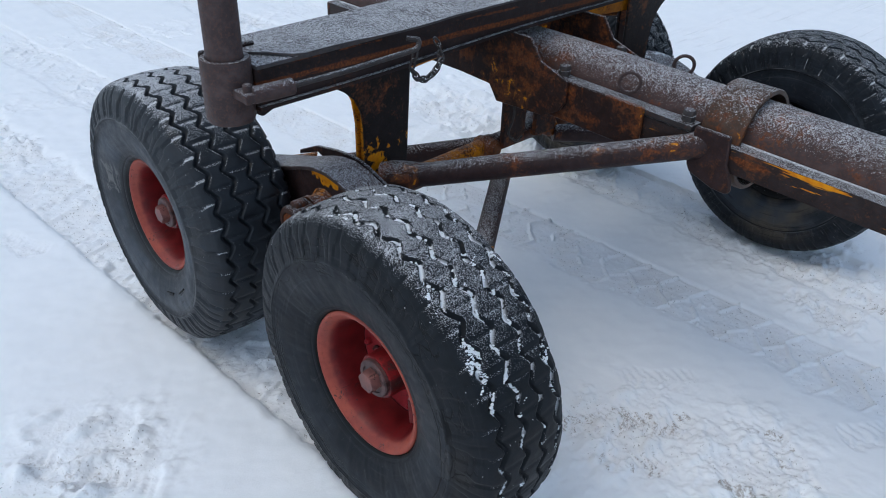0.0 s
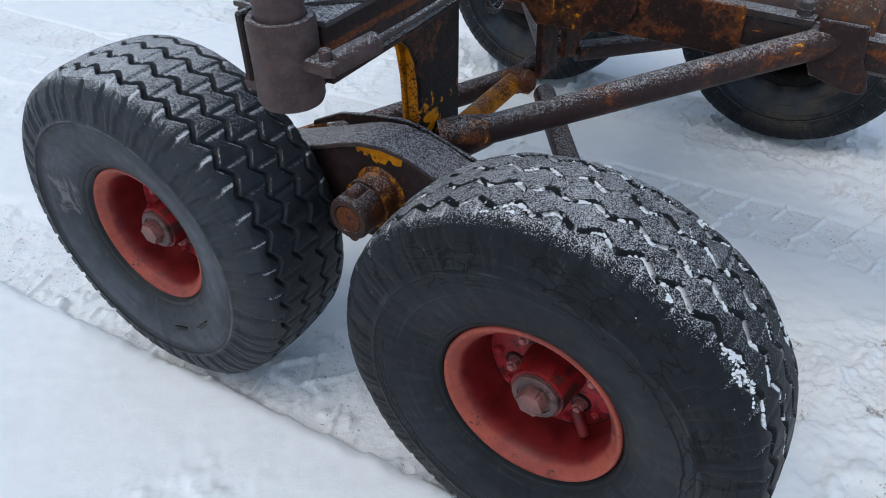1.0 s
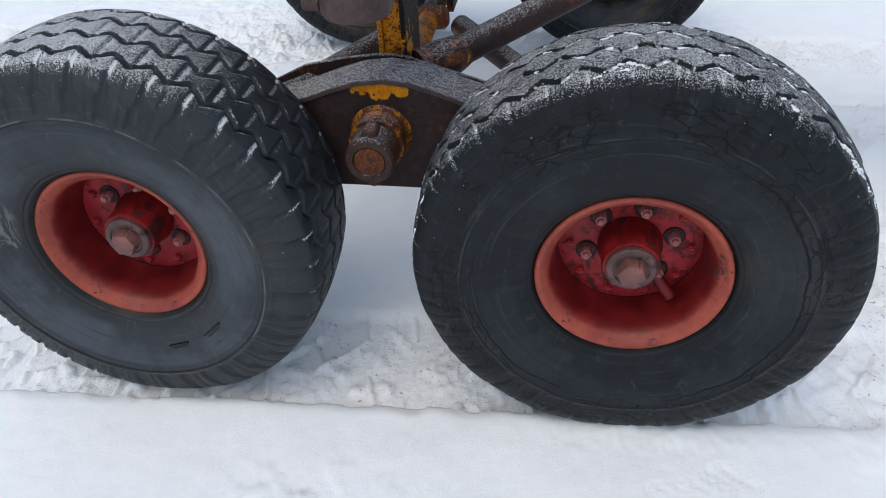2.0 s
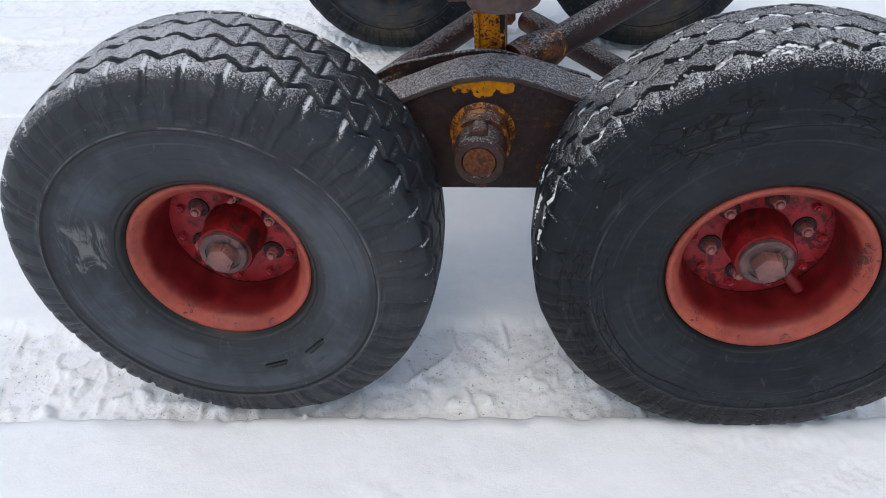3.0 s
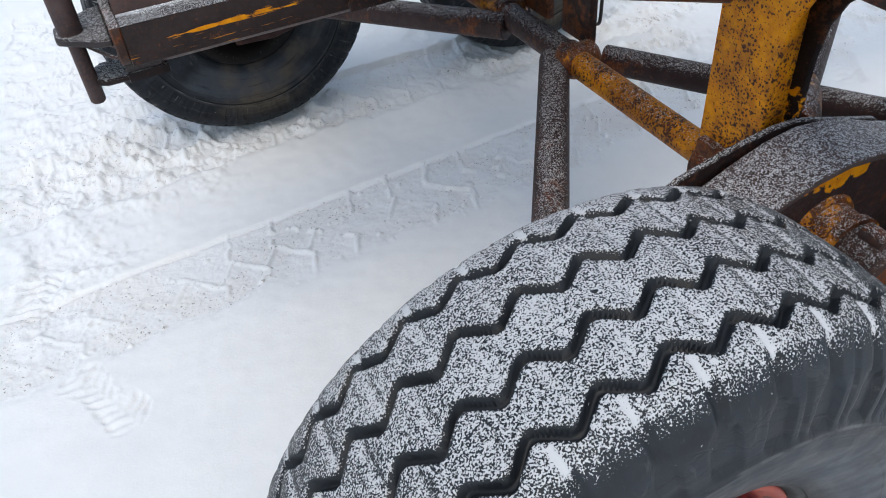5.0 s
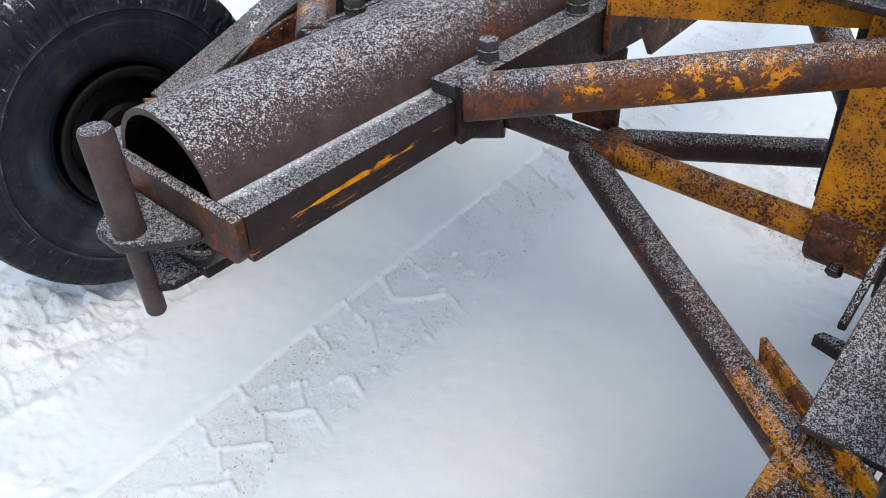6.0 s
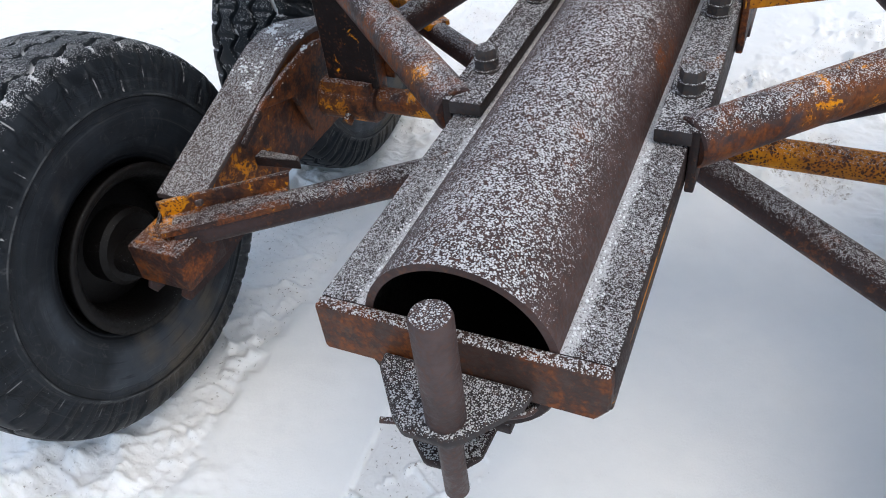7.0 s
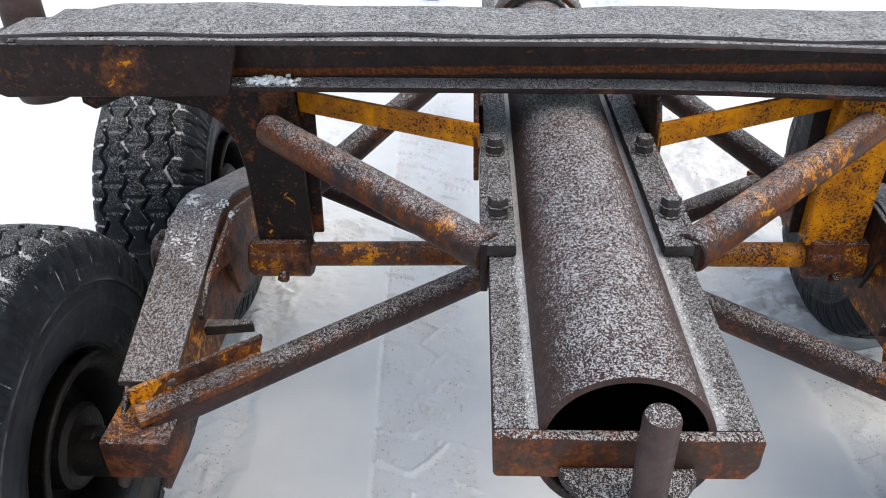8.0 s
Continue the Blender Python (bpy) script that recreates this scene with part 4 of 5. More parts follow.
    if marks:
        for a, size in ((-71, 0.052), (-47, 0.058)):
            bar = pose(0, 0, 0, 0, 90 - a, 0) @ pose(0, -0.1520, 0.262)
            rim_bar = joined(*(box(-size / 2, size / 2, -0.0028, 0.004, z - 0.0018, z + 0.0018, 0) for z in (-0.010, 0.010)), box(-size * 0.4, size * 0.4, -0.002, 0.004, -0.004, 0.004, 0))
            part("embossed_bar", rim_bar, tyre_mat, tyre_ob, smooth=False, matrix=bar)
    st = radians(stub_turn)
    part("valve_stub", SHARED["stub"], M_RIM, body, "salmon painted pipe stub", matrix=along((0.09 * math.cos(st), -0.015, 0.09 * math.sin(st)), (0.15 * math.cos(st), -0.042, 0.15 * math.sin(st))))
    return body


SHARED = {}
trailer = tagged(new("timber_trailer"), "rusty yellow steel log trailer bogie dusted with snow", "trailer")
HUB_Z, HUB_X, MID_Y = 0.430, 0.525, 0.995
spin = [Matrix.Rotation(radians(a), 4, "Y") for a in (0, 7, 3, 11)]
tyre_l, tyre_r = tyre_mesh("frosted_tyre", 0.0), tyre_mesh("cracked_tyre", 0.75)
tyre_r.transform(Matrix.Translation((0, -0.0125, 0)) @ Matrix.Diagonal((0.985, 0.865, 0.985, 1)))
tyre_l.transform(Matrix.Diagonal((0.982, 1, 0.982, 1)))
half = Matrix.Rotation(math.pi, 4, "Z")
wheel(trailer, tyre_l, M_TYRE_L, pose(-HUB_X + 0.003, -MID_Y, HUB_Z) @ spin[0], 86, "red wheel with scuffed frosted tyre", True)
wheel(trailer, tyre_r, M_TYRE_R, pose(HUB_X, -MID_Y, HUB_Z) @ spin[1], -42, "red wheel with cracked snow-flecked tyre")
tyre_b = tyre_l.copy()
tyre_b.transform(Matrix.Diagonal((1.0, 0.89, 1.0, 1)))
tyre_b.materials.clear()
tyre_b.materials.append(M_TYRE_B)
wheel(trailer, tyre_b, M_TYRE_B, pose(-0.500, 1.060, 0.430) @ half @ spin[2], 80, "wheel with dirty tyre, dark inner side")
wheel(trailer, tyre_b, M_TYRE_B, pose(0.550, 1.055, 0.425) @ half @ spin[3], 10, "wheel with dirty tyre, dark inner side")

# ---------------------------------------------------------------- drawbar: pipe, rails, end plate, hitch
YC = 0.002
PIPE_Z, PIPE_RAD = 0.850, 0.108
X_END, X_FAR = -0.870, 2.3
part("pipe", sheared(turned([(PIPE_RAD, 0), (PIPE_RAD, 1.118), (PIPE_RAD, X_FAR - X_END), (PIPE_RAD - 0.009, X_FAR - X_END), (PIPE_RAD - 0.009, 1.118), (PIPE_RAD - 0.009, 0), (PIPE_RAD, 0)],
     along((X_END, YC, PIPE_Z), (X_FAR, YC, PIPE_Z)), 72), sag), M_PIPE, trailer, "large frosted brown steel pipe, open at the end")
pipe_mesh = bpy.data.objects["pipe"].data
pipe_mesh.materials.append(M_HOLLOW)
# Inner wall near-black: the shade inside the pipe is put into its colour.
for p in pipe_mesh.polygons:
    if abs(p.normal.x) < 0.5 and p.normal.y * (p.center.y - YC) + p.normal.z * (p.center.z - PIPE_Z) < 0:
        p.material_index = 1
for s in (-1, 1):
    y0, y1 = sorted((YC + s * 0.104, YC + s * 0.160))
    part("rail", sheared(cut(box(X_END, X_FAR, y0, y1, 0.806, 0.874, 0.004), 0, (0.25,)), sag), M_SIDE, trailer, "long side rail with yellow paint remains")
part("end_plate", prism([(YC - 0.160, 0.826), (YC - 0.146, 0.806), (YC + 0.156, 0.806), (YC + 0.160, 0.811), (YC + 0.160, 0.871), (YC + 0.157, 0.875), (YC - 0.156, 0.875), (YC - 0.160, 0.870)], 0, X_END - 0.016, X_END, 0.003), M_ENDPLATE, trailer, "rusty cross plate at the pipe end")
tongue = [(X_END - 0.010, YC - 0.084), (X_END - 0.030, YC - 0.080), (X_END - 0.080, YC - 0.042), (X_END - 0.095, YC - 0.028), (X_END - 0.095, YC + 0.022), (X_END - 0.080, YC + 0.040), (X_END - 0.030, YC + 0.078), (X_END - 0.010, YC + 0.082)]
part("hitch_tongue", prism([(x - 0.0065, y) for x, y in tongue], 2, 0.815, 0.829, 0.003), M_RAIL, trailer, "frosted tapered tongue plate")
low = [(X_END + 0.03, YC - 0.040), (X_END - 0.050, YC - 0.036), (X_END - 0.074, YC - 0.018), (X_END - 0.076, YC + 0.020), (X_END - 0.052, YC + 0.046), (X_END + 0.03, YC + 0.048)]
part("hitch_tongue", prism(low, 2, 0.728, 0.740, 0.003), M_DARK, trailer, "small lower tongue plate")
arc = [radians(a) for a in range(202, 339, 8)]
part("end_collar", prism([(YC + 0.112 * math.cos(a), PIPE_Z + 0.112 * math.sin(a)) for a in arc] + [(YC + 0.099 * math.cos(a), PIPE_Z + 0.099 * math.sin(a)) for a in reversed(arc)], 0, X_END - 0.013, X_END + 0.05, 0.002), M_DARK, trailer, "half-round dark collar below the pipe end")
part("tongue_bracket", box(X_END - 0.012, X_END + 0.06, YC - 0.055, YC + 0.055, 0.733, 0.750, 0.003), M_DARK, trailer)
pin = tagged(new("hitch_pin"), "upright round brown steel hitch pin with a wire clip", "hitch pin")
PX, PY = -0.944, YC - 0.014
part("pin_shaft", turned([(0, 0.002), (0.0190, 0.002), (0.0205, 0.005), (0.0205, 0.150), (0.0185, 0.1545), (0, 0.1550)], along((PX, PY, 0.818), (PX, PY, 0.98)), 32), M_PIN, pin, "thick plain pin shaft, frosted on top")
part("pin_stem", turned([(0, 0), (0.0115, 0), (0.0135, 0.004), (0.0135, 0.125), (0, 0.126)], along((PX, PY, 0.697), (PX, PY, 0.81)), 28), M_PIN, pin)
part("spring_clip", path_tube([(-0.948, YC + 0.062, 0.795), (-0.935, YC + 0.010, 0.795), (-0.908, YC - 0.048, 0.795), (-0.892, YC - 0.080, 0.795), (-0.872, YC - 0.088, 0.793), (-0.862, YC - 0.062, 0.790), (-0.885, YC - 0.020, 0.788), (-0.905, YC + 0.02, 0.788)], 0.0036, 8, 7), M_PIN, pin, "bent wire spring clip")

# saddle pads, web plates and clamp band


def bolt_at(x, y, z, parent, name="bolt"):
    return part(name, joined(hexagon(0.0172, 0.014, pose(x, y, z + 0.016, 0, 0, 170 * (x + y)), 0.25, 0.0185, 0.003), hexagon(0.0180, 0.0125, pose(x, y, z, 0, 0, 95 * (x - y)), 0.2, 0.0205, 0.003)), M_BOLT, parent, "dark hexagon bolt with washer")


for s in (-1, 1):
    ya, yb = YC + s * 0.1165, YC + s * 0.1655
    y0, y1 = min(ya, yb), max(ya, yb)
    part("saddle_pad", box(-0.500, 0.095, y0, y1, 0.8765, 0.897, 0.003), M_RAIL, trailer, "frosted bolted pad plate")
    v0, v1 = sorted((YC + s * 0.1615, YC + s * 0.174))
    part("pad_flange", box(-0.500, -0.075, v0, v1, 0.806, 0.899, 0.003), M_DARK, trailer)
    part("saddle_pad", sheared(cut(box(0.10, 0.72, y0, y1, 0.8765, 0.893, 0.003), 0, (0.25,)), sag), M_RAIL, trailer, "frosted bolted pad plate")
    part("pad_flange", prism([(0.075, 0.775), (0.555, 0.768), (0.575, 0.790), (0.575, 0.892), (0.075, 0.897)], 1, v0, v1, 0.003), M_RUSTY, trailer, "rusty orange side plate")
    for x in (-0.400, -0.162):
        bolt_at(x, YC + s * 0.144, 0.897, trailer)
    for x in (0.275, 0.694):
        bolt_at(x, YC + s * 0.142, 0.893 - 0.020 * (x - 0.25), trailer)
    w0, w1 = sorted((YC + s * 0.175, YC + s * 0.186))
    web = [(-0.125, 0.866), (-0.125, 0.911), (-0.075, 0.991), (0.17, 0.991), (0.215, 0.930), (0.32, 0.895), (0.32, 0.832), (0.30, 0.800), (0.24, 0.768), (0.05, 0.758), (0.015, 0.806), (-0.12, 0.812)]
    part("web_plate", prism(web, 1, w0, w1, 0.002), M_RUSTY, trailer, "rusty yellow gusset plate")
    h0, h1 = sorted((YC + s * 0.03, YC + s * 0.135))
    part("pivot_hanger", box(0.032, 0.052, h0, h1, 0.575, 0.76, 0.004), M_RUSTY, trailer)
    ring_m = pose(0.491 if s < 0 else 0.508, YC + s * 0.126, 0.930, 90, 0, 35)
    part("lifting_ring", torus(0.029, 0.0052, ring_m), M_PIN, trailer, "welded round bar ring")
part("clamp_band", turned([(0.126, 0), (0.137, 0), (0.139, 0.003), (0.139, 0.112), (0.137, 0.115), (0.126, 0.115), (0.126, 0)], along((0.728, YC, PIPE_Z - 0.010), (0.79, YC, PIPE_Z - 0.010)), 64), M_BAND, trailer, "frosted clamp band round the pipe")
for s in (-1, 1):
    c0, c1 = sorted((YC + s * 0.161, YC + s * 0.175))
    part("clamp_lug", prism([(x + 0.012, z + 0.018) for x, z in ((0.716, 0.770), (0.728, 0.748), (0.80, 0.724), (0.842, 0.722), (0.852, 0.732), (0.846, 0.765), (0.828, 0.800), (0.822, 0.876), (0.722, 0.876))], 1, c0, c1, 0.004), M_TUBE, trailer, "rusty clamp cheek")

# ---------------------------------------------------------------- bolster, stakes
BENDS = [0.1 * k - 1.0 for k in range(20)]
part("bolster_web", sheared(cut(box(-0.042, -0.030, -1.06, 1.06, 1.000, 1.092, 0.002), 1, BENDS), lean), M_WEB, trailer, "dark bolster web with a rust line")
part("bolster_web", sheared(cut(box(0.074, 0.086, -1.06, 1.06, 1.000, 1.092, 0.002), 1, BENDS), lean), M_WEB, trailer)
part("bottom_flange", sheared(cut(box(-0.096, 0.098, -1.06, 1.06, 0.990, 1.0015, 0.003), 1, BENDS), lean), M_DARK, trailer)
part("top_flange", sheared(cut(box(-0.116, 0.096, -1.06, 1.06, 1.090, 1.101, 0.004), 1, BENDS), lean), M_DECK, trailer)
for s in (-1, 1):
    e0, e1 = sorted((s * 0.64, s * (1.06 if s < 0 else 1.15)))
    part("end_box", sheared(prism([(e0 + 0.03, 0.986), (e1 - 0.03, 0.980), (e1, 0.993), (e1, 1.089), (e0, 1.089)] if s > 0 else [(e0, 0.988), (e1 - 0.02, 0.988), (e1, 1.089), (e0, 1.089)], 0, -0.108, -0.1005, 0.002), lean), M_DARK, trailer, "dark box plate at the bolster end")


def deck():
    """The frosted deck sheet, slightly wavy, with a bent edge."""
    bm = bmesh.new()
    xs, ys = np.linspace(0.0, 1.0, 9), np.linspace(-1.055, 1.10, 90)
    for level in (0, 1):
        grid = []
        for f in xs:
            row = []
            for y in ys:
                back = 0.125 - 0.012 * float(smooth_step(abs(y), 0.2, 0.9)) - 0.105 * float(smooth_step(abs(y), 0.93, 1.05))
                x = -0.100 + f * (back + 0.100)
                wave = 0.006 * float(rough(np.float64(y), np.float64(x * 2), 0.22, 2, 50)) + 0.012 * f * float(smooth_step(abs(y), 0.0, 0.9)) - 0.012 * f
                row.append(bm.verts.new(lean(Vector((x + 0.004 * math.sin(y * 13 + x * 30), y, 1.1035 + wave + 0.006 * level)))))
            grid.append(row)
        for i in range(len(xs) - 1):
            for j in range(len(ys) - 1):
                bm.faces.new((grid[i][j], grid[i + 1][j], grid[i + 1][j + 1], grid[i][j + 1]))
    bm.verts.ensure_lookup_table()
    n, m = len(xs), len(ys)
    loop = [(i, 0) for i in range(n)] + [(n - 1, j) for j in range(1, m)] + [(i, m - 1) for i in range(n - 2, -1, -1)] + [(0, j) for j in range(m - 2, 0, -1)]
    ids = [i * m + j for i, j in loop]
    for a, b in zip(ids, ids[1:] + ids[:1]):
        bm.faces.new((bm.verts[a], bm.verts[b], bm.verts[b + n * m], bm.verts[a + n * m]))
    return bm


part("deck_sheet", deck(), M_DECK, trailer, "frost-covered dark deck sheet")
for s in (-1, 1):
    px, py = 0.043, (-1.108 if s < 0 else 1.125)
    part("stake_socket", turned([(0.044, 0.940), (0.054, 0.940), (0.058, 0.950), (0.058, 1.082), (0.055, 1.090), (0.044, 1.090), (0.044, 0.940)], pose(px, py, 0), 48), M_PIN, trailer, "round brown stake socket")
    part("stake", turned([(0, 0.945), (0.042, 0.945), (0.042, 1.2), (0.042, 1.72), (0.039, 1.725), (0, 1.725)], pose(px, py, 0), 48), M_PIN, trailer, "plain dark brown round stake")
    b0, b1 = sorted((s * 0.99, s * 1.135))
    part("socket_flange", prism([(b0, 0.966 if s < 0 else 0.990), (b1, 0.966 if s < 0 else 0.990), (b1, 1.089), (b0, 1.089)], 0, -0.036, -0.020, 0.004), M_DARK, trailer)
    if s < 0:
        part("flange_bolt", tube((-0.04, s * 1.122, 0.960), (-0.01, s * 1.122, 0.960), 0.013, 20), M_PIN, trailer)

# ---------------------------------------------------------------- one bogie side; s is -1 for the near side, 1 for the far side


def bogie(s):
    flip = lambda pts: [(s * u, v) for u, v in pts]
    Y = lambda a, b: sorted((s * a, s * b))
    out = 0.045 if s > 0 else 0.0  # the far beam stands a little farther out
    B = lambda a, b: sorted((s * (a + out), s * (b + out)))
    # leg plates with the arched cut
    leg = [(0.545, 0.60), (0.530, 0.989), (1.04, 0.989), (1.04, 0.931), (1.015, 0.916), (0.945, 0.945), (0.900, 0.954), (0.830, 0.944), (0.790, 0.932), (0.760, 0.914), (0.730, 0.886), (0.710, 0.845), (0.702, 0.79), (0.700, 0.60)]
    leg_l = [(0.560, 0.60), (0.560, 0.989), (0.935, 0.989), (0.908, 0.974), (0.83, 0.957), (0.763, 0.938), (0.722, 0.905), (0.699, 0.860), (0.688, 0.79), (0.686, 0.60)]
    for x0, x1, mat in ((-0.036, -0.025, M_YELLOW if s < 0 else M_POST), (0.019, 0.030, M_POST)):
        part("post_plate", prism(flip(leg if x0 > 0 else leg_l), 0, x0, x1, 0.0025), mat, trailer, "leg plate with arched cut and paint remains")
    part("post_web", box(-0.025, 0.019, *Y(0.566, 0.576), 0.60, 0.989, 0.002), M_YELLOW if s < 0 else M_RUSTY, trailer)
    part("post_web", box(-0.025, 0.019, *Y(0.666, 0.676), 0.60, 0.92, 0.002), M_YELLOW, trailer)
    part("pivot_sleeve", joined(tube((-0.018, s * 0.570, 0.557), (-0.018, s * 0.714, 0.557), 0.048, 40, 0.006), box(-0.054, 0.034, *Y(0.574, 0.70), 0.555, 0.615, 0.006)), M_IRON, trailer, "rusty yellow pivot sleeve")
    part("grease_nipple", joined(tube((-0.055, s * 0.632, 0.540), (-0.072, s * 0.632, 0.530), 0.012, 16), hexagon(0.014, 0.010, along((-0.068, s * 0.632, 0.533), (-0.082, s * 0.632, 0.525)))), M_RUSTY, trailer)
    # joint and the tubes of the swing frame
    J = Vector((-0.016, s * 0.150, 0.566))
    part("pivot_tube", tube(J, (-0.012, s * 0.58, 0.560), 0.029), M_YELLOW if s < 0 else M_JOINT, trailer, "yellow pivot tube")
    for x in (-1, 1):
        end = Vector((-0.496, s * 0.804, 0.480 if s < 0 else 0.498)) if x < 0 else Vector((0.550, s * 0.795, 0.510))
        top = Vector((-0.060, s * 0.142, 0.548)) if x < 0 else Vector((0.070, s * 0.140, 0.540) if s < 0 else (0.030, 0.160, 0.545))
        part("diagonal_tube", tube(top + (top - end) * (0.06 if x < 0 else 0.0), end, 0.033 if x < 0 else 0.031), M_TUBE, trailer, "dark frosted diagonal tube")
        tip = top.lerp(end, 0.70)
        way = (end - tip).normalized()
        m = Matrix.Translation(tip) @ way.to_track_quat("X", "Z").to_matrix().to_4x4()
        bm = bmesh.new()
        run = (end - tip).length + 0.02
        angle = [(-0.032, 0.018), (0.034, 0.018), (0.034, 0.064), (0.026, 0.067), (0.023, 0.064), (0.023, 0.031), (-0.032, 0.031)]
        rows = []
        for d, shift in ((0.0, 0.0), (0.03, 0.0), (run, 0.0)):
            rows.append([bm.verts.new(m @ Vector((d - (0.012 if d == 0 and v > 0.06 else 0), u * s * x, v))) for u, v in angle])
        for a, b in zip(rows, rows[1:]):
            for k in range(len(angle)):
                bm.faces.new((a[k], a[(k + 1) % len(angle)], b[(k + 1) % len(angle)], b[k]))
        bm.faces.new(rows[0][::-1])
        bm.faces.new(rows[-1])
        part("angle_iron", bm, M_COLLAR if x * s > 0 else M_IRON, trailer, "rusty yellow angle iron along the tube", smooth=False)
    part("joint_collar", joined(tube(J + Vector((0, s * -0.035, 0)), J + Vector((0, s * 0.03, 0)), 0.036, 32, 0.010), tube(J + Vector((-0.040, 0, -0.004)), J + Vector((0.055, 0, 0.002)), 0.034, 32, 0.012)), M_JOINT, trailer, "yellow welded joint")
    # walking beam
    crest = [(-0.53, 0.470), (-0.45, 0.540), (-0.17, 0.634), (-0.12, 0.654), (-0.06, 0.673), (0.0, 0.680), (0.06, 0.673), (0.12, 0.654), (0.17, 0.634), (0.45, 0.540), (0.50, 0.522)]
    low_edge = [(0.57, 0.40), (0.56, 0.378), (0.45, 0.372), (0.22, 0.421), (-0.22, 0.421), (-0.45, 0.372), (-0.56, 0.378), (-0.57, 0.40)]
    part("beam_web", prism(crest + low_edge, 1, *B(0.808, 0.818), 0.0015), M_BEAM, trailer, "dark brown walking beam side plate")
    part("beam_web", prism(crest + low_edge, 1, *B(0.722, 0.732), 0.0015), M_IRON, trailer, "rusty inner side plate of the walking beam")
    strip = [(x, z + 0.0005) for x, z in crest[1:]] + [(x, z + 0.012) for x, z in crest[:0:-1]]
    part("beam_flange", prism(strip, 1, *B(0.716, 0.828), 0.0015), M_FLANGE, trailer, "frosted top flange of the walking beam")
    rib = [(-0.30, 0.618), (-0.207, 0.664), (-0.112, 0.684), (-0.03, 0.694), (0.02, 0.692), (0.205, 0.634), (0.214, 0.627), (0.20, 0.622), (0.05, 0.655), (0.04, 0.50), (-0.06, 0.50), (-0.10, 0.615), (-0.20, 0.646), (-0.30, 0.605)]
    part("rib_plate", prism([(x, z - (0.022 if s > 0 else 0.0)) for x, z in rib], 1, *B(0.696, 0.708), 0.002), M_DARK if s < 0 else M_RUSTY, trailer, "upright rib plate with snow on its edge")
    part("gusset_tab", prism([(-0.255, s * (0.725 + out)), (-0.225, s * (0.725 + out)), (-0.225, s * 0.672), (-0.240, s * 0.662)], 2, 0.505, 0.530, 0.002), M_DARK, trailer)
    for x in (-1, 1):
        b0, b1 = sorted((x * 0.440, x * 0.565))
        part("axle_block", box(b0, b1, *B(0.702, 0.832), 0.412, 0.505, 0.008), M_IRON, trailer, "rusty cast axle block")
        part("axle_stub", tube((x * HUB_X, s * 0.80, 0.428), (x * HUB_X, s * (0.955 + out), 0.428), 0.038), M_HOLLOW, trailer)
    # pivot shaft end with nut
    c = (-0.014, 0.560)
    part("pivot_collar", turned([(0.0, 0.0), (0.070, 0.0), (0.066, 0.006), (0.058, 0.010), (0.055, 0.040), (0.060, 0.044), (0.060, 0.058), (0.0, 0.058)], along((c[0], s * 0.816, c[1]), (c[0], s * 0.9, c[1])), 40), M_COLLAR, trailer, "yellow pivot collar")
    nut = [(0.0, 0.0), (0.051, 0.0), (0.053, 0.006), (0.053, 0.064), (0.048, 0.071), (0.036, 0.072), (0.034, 0.069), (0.034, 0.062), (0.031, 0.062), (0.029, 0.064), (0.0, 0.064)]
    part("pivot_nut", joined(turned(nut, along((c[0], s * 0.872, c[1]), (c[0], s * 0.95, c[1])), 40), tube((c[0], s * 0.885, c[1] + 0.050), (c[0], s * 0.928, c[1] + 0.050), 0.017, 20),
         tube((c[0] + 0.002, s * 0.90, c[1] - 0.052), (c[0] + 0.002, s * 0.935, c[1] - 0.052), 0.013, 16)), M_OXIDE, trailer, "round slotted pivot nut")
    part("shaft_end", turned([(0.0, 0.0), (0.0335, 0.0), (0.032, 0.006), (0.0, 0.0065)], along((c[0], s * 0.936, c[1]), (c[0], s * 0.95, c[1])), 32), M_ORANGE, trailer, "orange rusted shaft end")
    # braces from the drawbar
    part("brace_tube", tube((-0.482, YC + s * 0.160, 0.871), (-0.070, s * 0.612, 0.906), 0.0345), M_BRACE, trailer, "frosted brace tube with yellow paint remains")
    part("brace_tube", tube((0.776, YC + s * 0.136, 0.846), (0.066, s * 0.646, 0.638), 0.0345), M_TUBE, trailer, "long dark brace tube")
    foot, way = Vector((0.066, s * 0.646, 0.638)), (Vector((0.776, YC + s * 0.136, 0.846)) - Vector((0.066, s * 0.646, 0.638))).normalized()
    part("weld_boot", turned([(0.0, -0.02), (0.050, -0.015), (0.052, 0.02), (0.047, 0.05), (0.040, 0.085), (0.035, 0.10), (0.0, 0.10)], along(foot, foot + way), 24), M_RUSTY, trailer, "rusty welded boot at the foot of the brace")
    part("flat_bar", sheared(prism([(s * 0.176, 0.889), (s * 0.176, 0.938), (s * 0.562, 0.966), (s * 0.562, 0.918)], 0, -0.006, 0.006, 0.0015), lambda p: Vector((p.x - 0.120 + 0.124 * (abs(p.y) - 0.176) / 0.386, p.y, p.z))), M_FLAT, trailer, "bright yellow flat bar")


bogie(-1)
bogie(1)
part("cross_tube", tube((-0.016, -0.16, 0.566), (-0.016, 0.16, 0.566), 0.031), M_TUBE, trailer, "dark cross tube below the pipe")

part("brake_wire", path_tube([(0.052, -0.10, 0.755), (0.075, -0.115, 0.69), (0.062, -0.13, 0.63), (0.080, -0.10, 0.60), (0.06, -0.05, 0.60)], 0.0038, 8, 6), M_BOLT, trailer, "thin black bent wire")

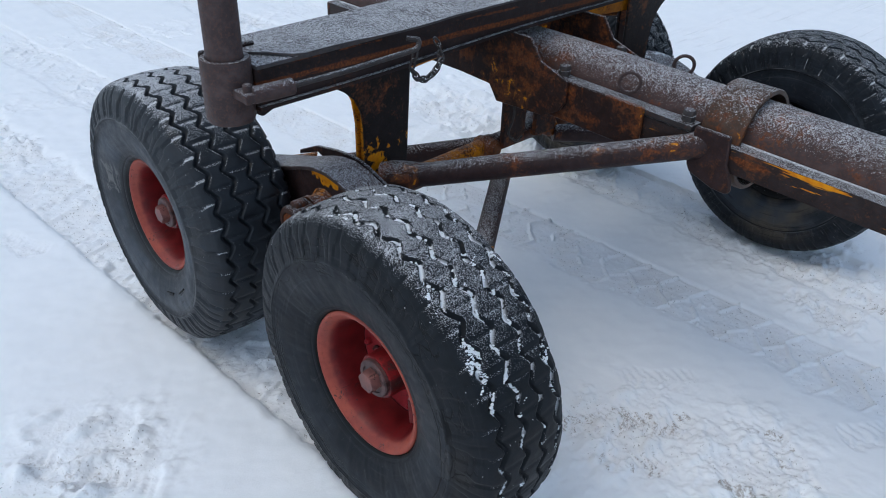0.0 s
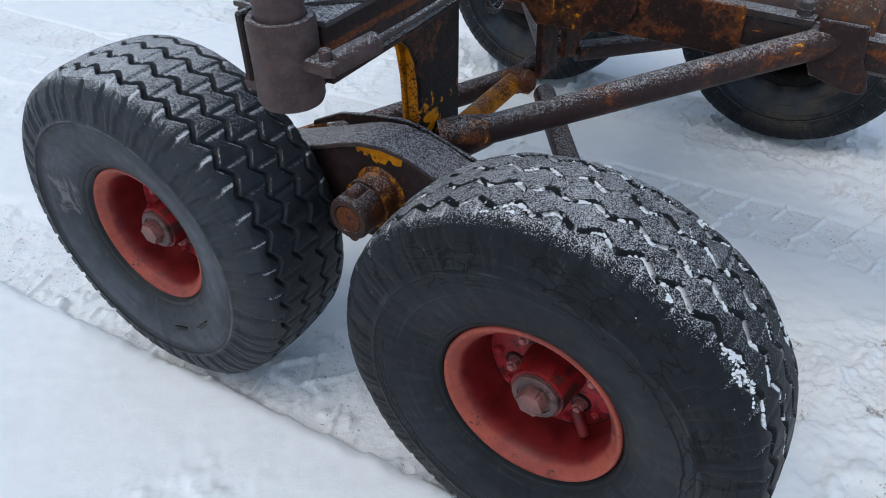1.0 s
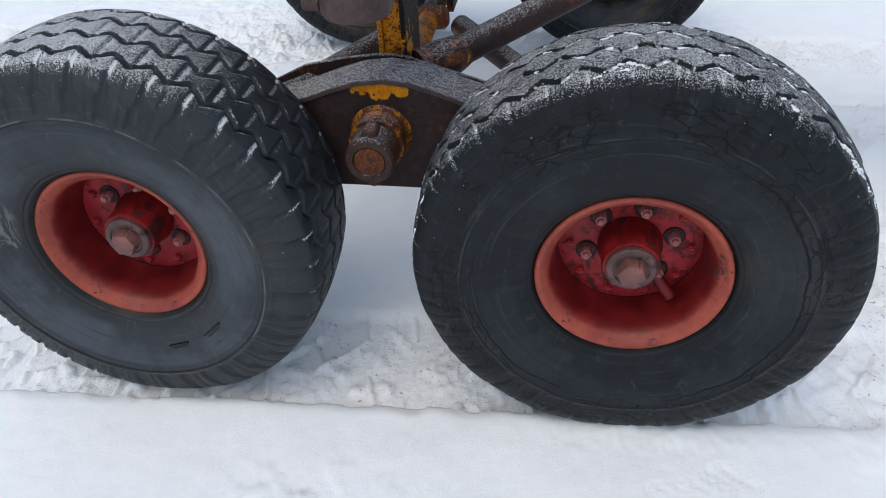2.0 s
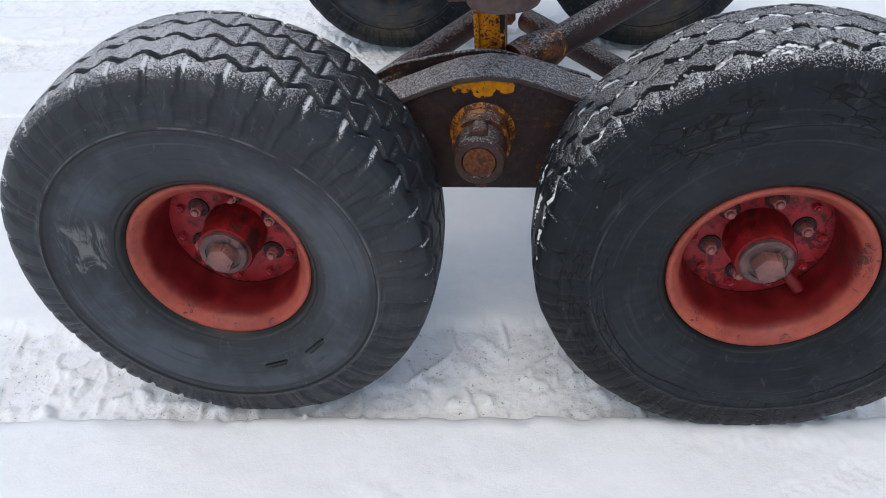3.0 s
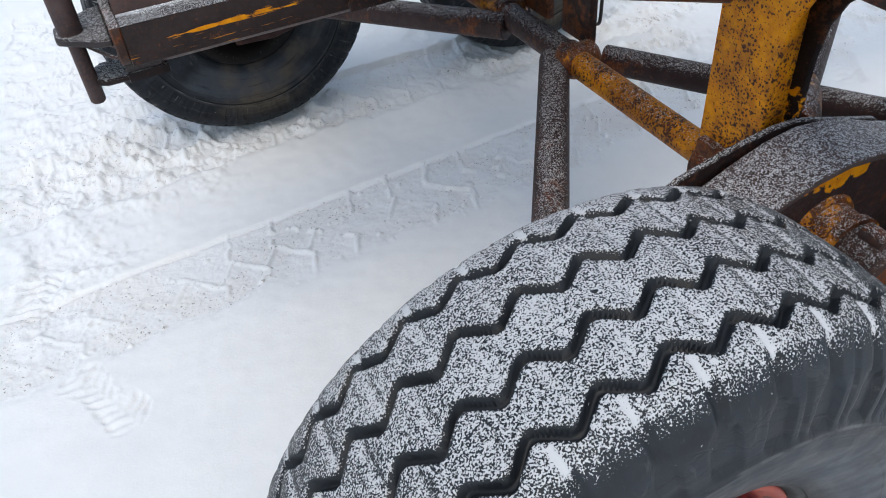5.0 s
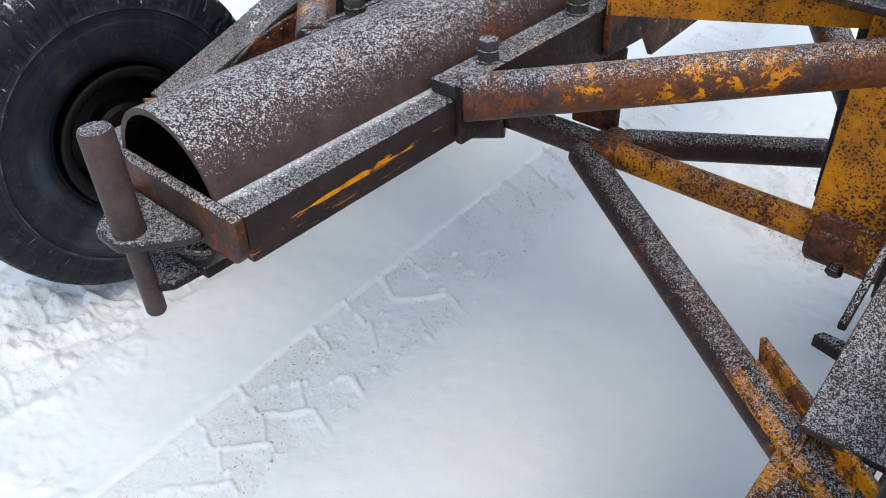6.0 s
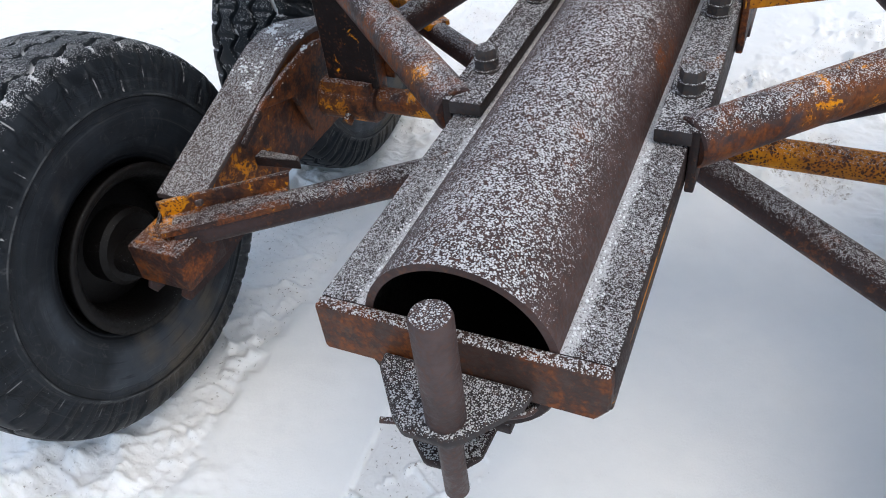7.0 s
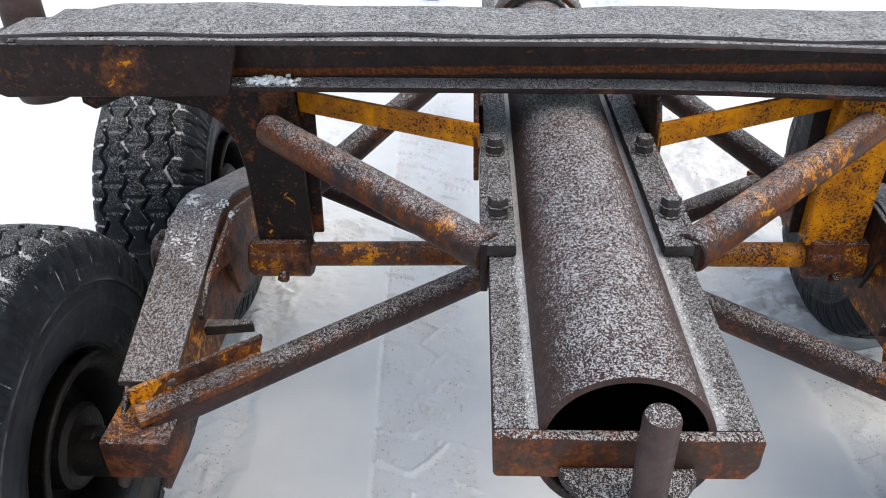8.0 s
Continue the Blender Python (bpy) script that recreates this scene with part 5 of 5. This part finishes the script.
# ---------------------------------------------------------------- lashing rod and chain on the near bolster end
part("rod_clevis", joined(box(0.050, 0.155, -1.128, -1.088, 1.010, 1.032, 0.007), tube((0.130, -1.108, 1.002), (0.130, -1.108, 1.050), 0.011, 16), tube((0.135, -1.103, 1.022), (0.150, -1.000, 1.026), 0.020, 20)), M_PIN, trailer, "forged clevis with a pin")
part("lashing_rod", path_tube([(0.147, -1.01, 1.026), (0.155, -0.86, 1.030), (0.159, -0.70, 1.038), (0.161, -0.625, 1.042), (0.155, -0.612, 1.062), (0.135, -0.640, 1.066)], 0.0072, 12, 6), M_BOLT, trailer, "bent round rod with a hooked end")


def chain():
    links = []
    pts = [(0.155, -0.625, 1.034), (0.155, -0.640, 0.989), (0.155, -0.618, 0.959), (0.155, -0.590, 0.950), (0.153, -0.555, 0.962), (0.147, -0.525, 0.989), (0.125, -0.515, 1.019), (0.090, -0.510, 1.049)]
    curve = [Vector(p) for p in pts]
    steps = []
    for a, b in zip(curve, curve[1:]):
        steps += [a.lerp(b, t) for t in (0, 0.5)]
    for k, (a, b) in enumerate(zip(steps, steps[1:])):
        m = along(a, b) @ pose(0, 0, (b - a).length / 2, 90, 0, 0) @ Matrix.Rotation(radians(90 * (k % 2)), 4, "Y")
        links.append(torus(0.011, 0.0032, m @ Matrix.Diagonal((0.75, 1.35, 1, 1)), 16, 8))
    return joined(*links)


tagged(part("chain", chain(), M_BOLT, None), "short dark steel chain hanging from the rod hook", "chain")

# ---------------------------------------------------------------- loose snow on the steel, and a cord on the ground


def lump(heap, x, y, z, r, flat=0.6):
    """Add a small uneven clod of snow to the heap (ball, verts, faces)."""
    ball, verts, faces = heap
    first = len(verts)
    for v in ball[0]:
        k = 1 + 0.5 * noise.noise(v * 1.9 + Vector((x, y, z)) * 40)
        verts.append((x + v.x * r * k, y + v.y * r * k, z + v.z * r * k * flat))
    faces.extend([tuple(first + i for i in f) for f in ball[1]])


def snow_lumps():
    seed_ball = bmesh.new()
    bmesh.ops.create_icosphere(seed_ball, subdivisions=2, radius=1.0)
    seed_ball.verts.ensure_lookup_table()
    bm = (([v.co.copy() for v in seed_ball.verts], [[v.index for v in f.verts] for f in seed_ball.faces]), [], [])
    seed_ball.free()
    rng = random.Random(4)
    for s, x0, x1 in ((1, -0.855, -0.50), (-1, -0.855, -0.50), (-1, 0.83, 1.9), (1, 0.83, 1.9)):
        for k in range(int((x1 - x0) * 420)):
            x, y = rng.uniform(x0, x1), s * (0.110 + min(0.034, rng.expovariate(170)))
            p = sag(Vector((x, YC + y, 0.8745)))
            lump(bm, p.x, p.y, p.z, rng.uniform(0.0006, 0.0014), 0.7)
    for c in range(14):
        cx, cy = rng.uniform(-0.088, -0.060), rng.uniform(0.52, 0.65)
        for k in range(rng.randint(6, 14)):
            p = lean(Vector((cx + rng.gauss(0, 0.007), cy + rng.gauss(0, 0.009), 1.0015 + abs(rng.gauss(0, 0.004)))))
            lump(bm, p.x, p.y, p.z, rng.uniform(0.0015, 0.0062), 0.75)
    for c in range(16):
        cx, cy = rng.uniform(-0.17, 0.03), rng.choice((rng.uniform(0.765, 0.85), 0.747))
        for k in range(rng.randint(14, 30)):
            x = cx + rng.gauss(0, 0.011)
            z = 0.6925 - 0.30 * max(0.0, abs(x) - 0.03) if cy > 0.75 else 0.672 - 0.25 * abs(x + 0.02)
            lump(bm, x, cy + rng.gauss(0, 0.009 if cy > 0.75 else 0.003), z + abs(rng.gauss(0, 0.002)), rng.uniform(0.0009, 0.0034), 0.6)
    for c in range(230):
        turn = radians(rng.choice((rng.uniform(25, 150), rng.uniform(-25, 90), rng.uniform(95, 185))))
        side = rng.choice((-0.083, -0.030, 0.030, 0.083)) + rng.gauss(0, 0.006)
        out = 0.4325 - 1.1 * side * side
        big, tilt = rng.uniform(0.4, 1.15) * (1.0 if turn > 0.3 else 0.7), rng.choice((-1, 1))
        for k in range(rng.randint(14, 30)):
            go = rng.uniform(-1, 1)
            a, w = turn + go * 0.030 * big, side + tilt * go * 0.009 * big + rng.gauss(0, 0.0024)
            lump(bm, 0.525 + out * math.cos(a), -1.0075 + w, 0.43 + out * math.sin(a), rng.uniform(0.0012, 0.0036) * big, 0.6)
    me = bpy.data.meshes.new("snow_clods")
    me.from_pydata(bm[1], [], bm[2])
    me.shade_smooth()
    me.materials.append(M_CLOD)
    return tagged(new("snow_clods", me), "small loose clods of white snow on the steel", "snow", kind="stuff")


snow_lumps()
tagged(part("cord", path_tube([(4.55, 0.70, 0.008), (4.42, 0.62, 0.008), (4.30, 0.60, 0.008), (4.28, 0.46, 0.008), (4.36, 0.38, 0.008), (4.52, 0.40, 0.008), (4.50, 0.52, 0.010), (4.36, 0.58, 0.012), (4.33, 0.50, 0.010)], 0.008, 8, 6), M_CORD, None), "thin blue cord lying in loops on the snow", "cord")
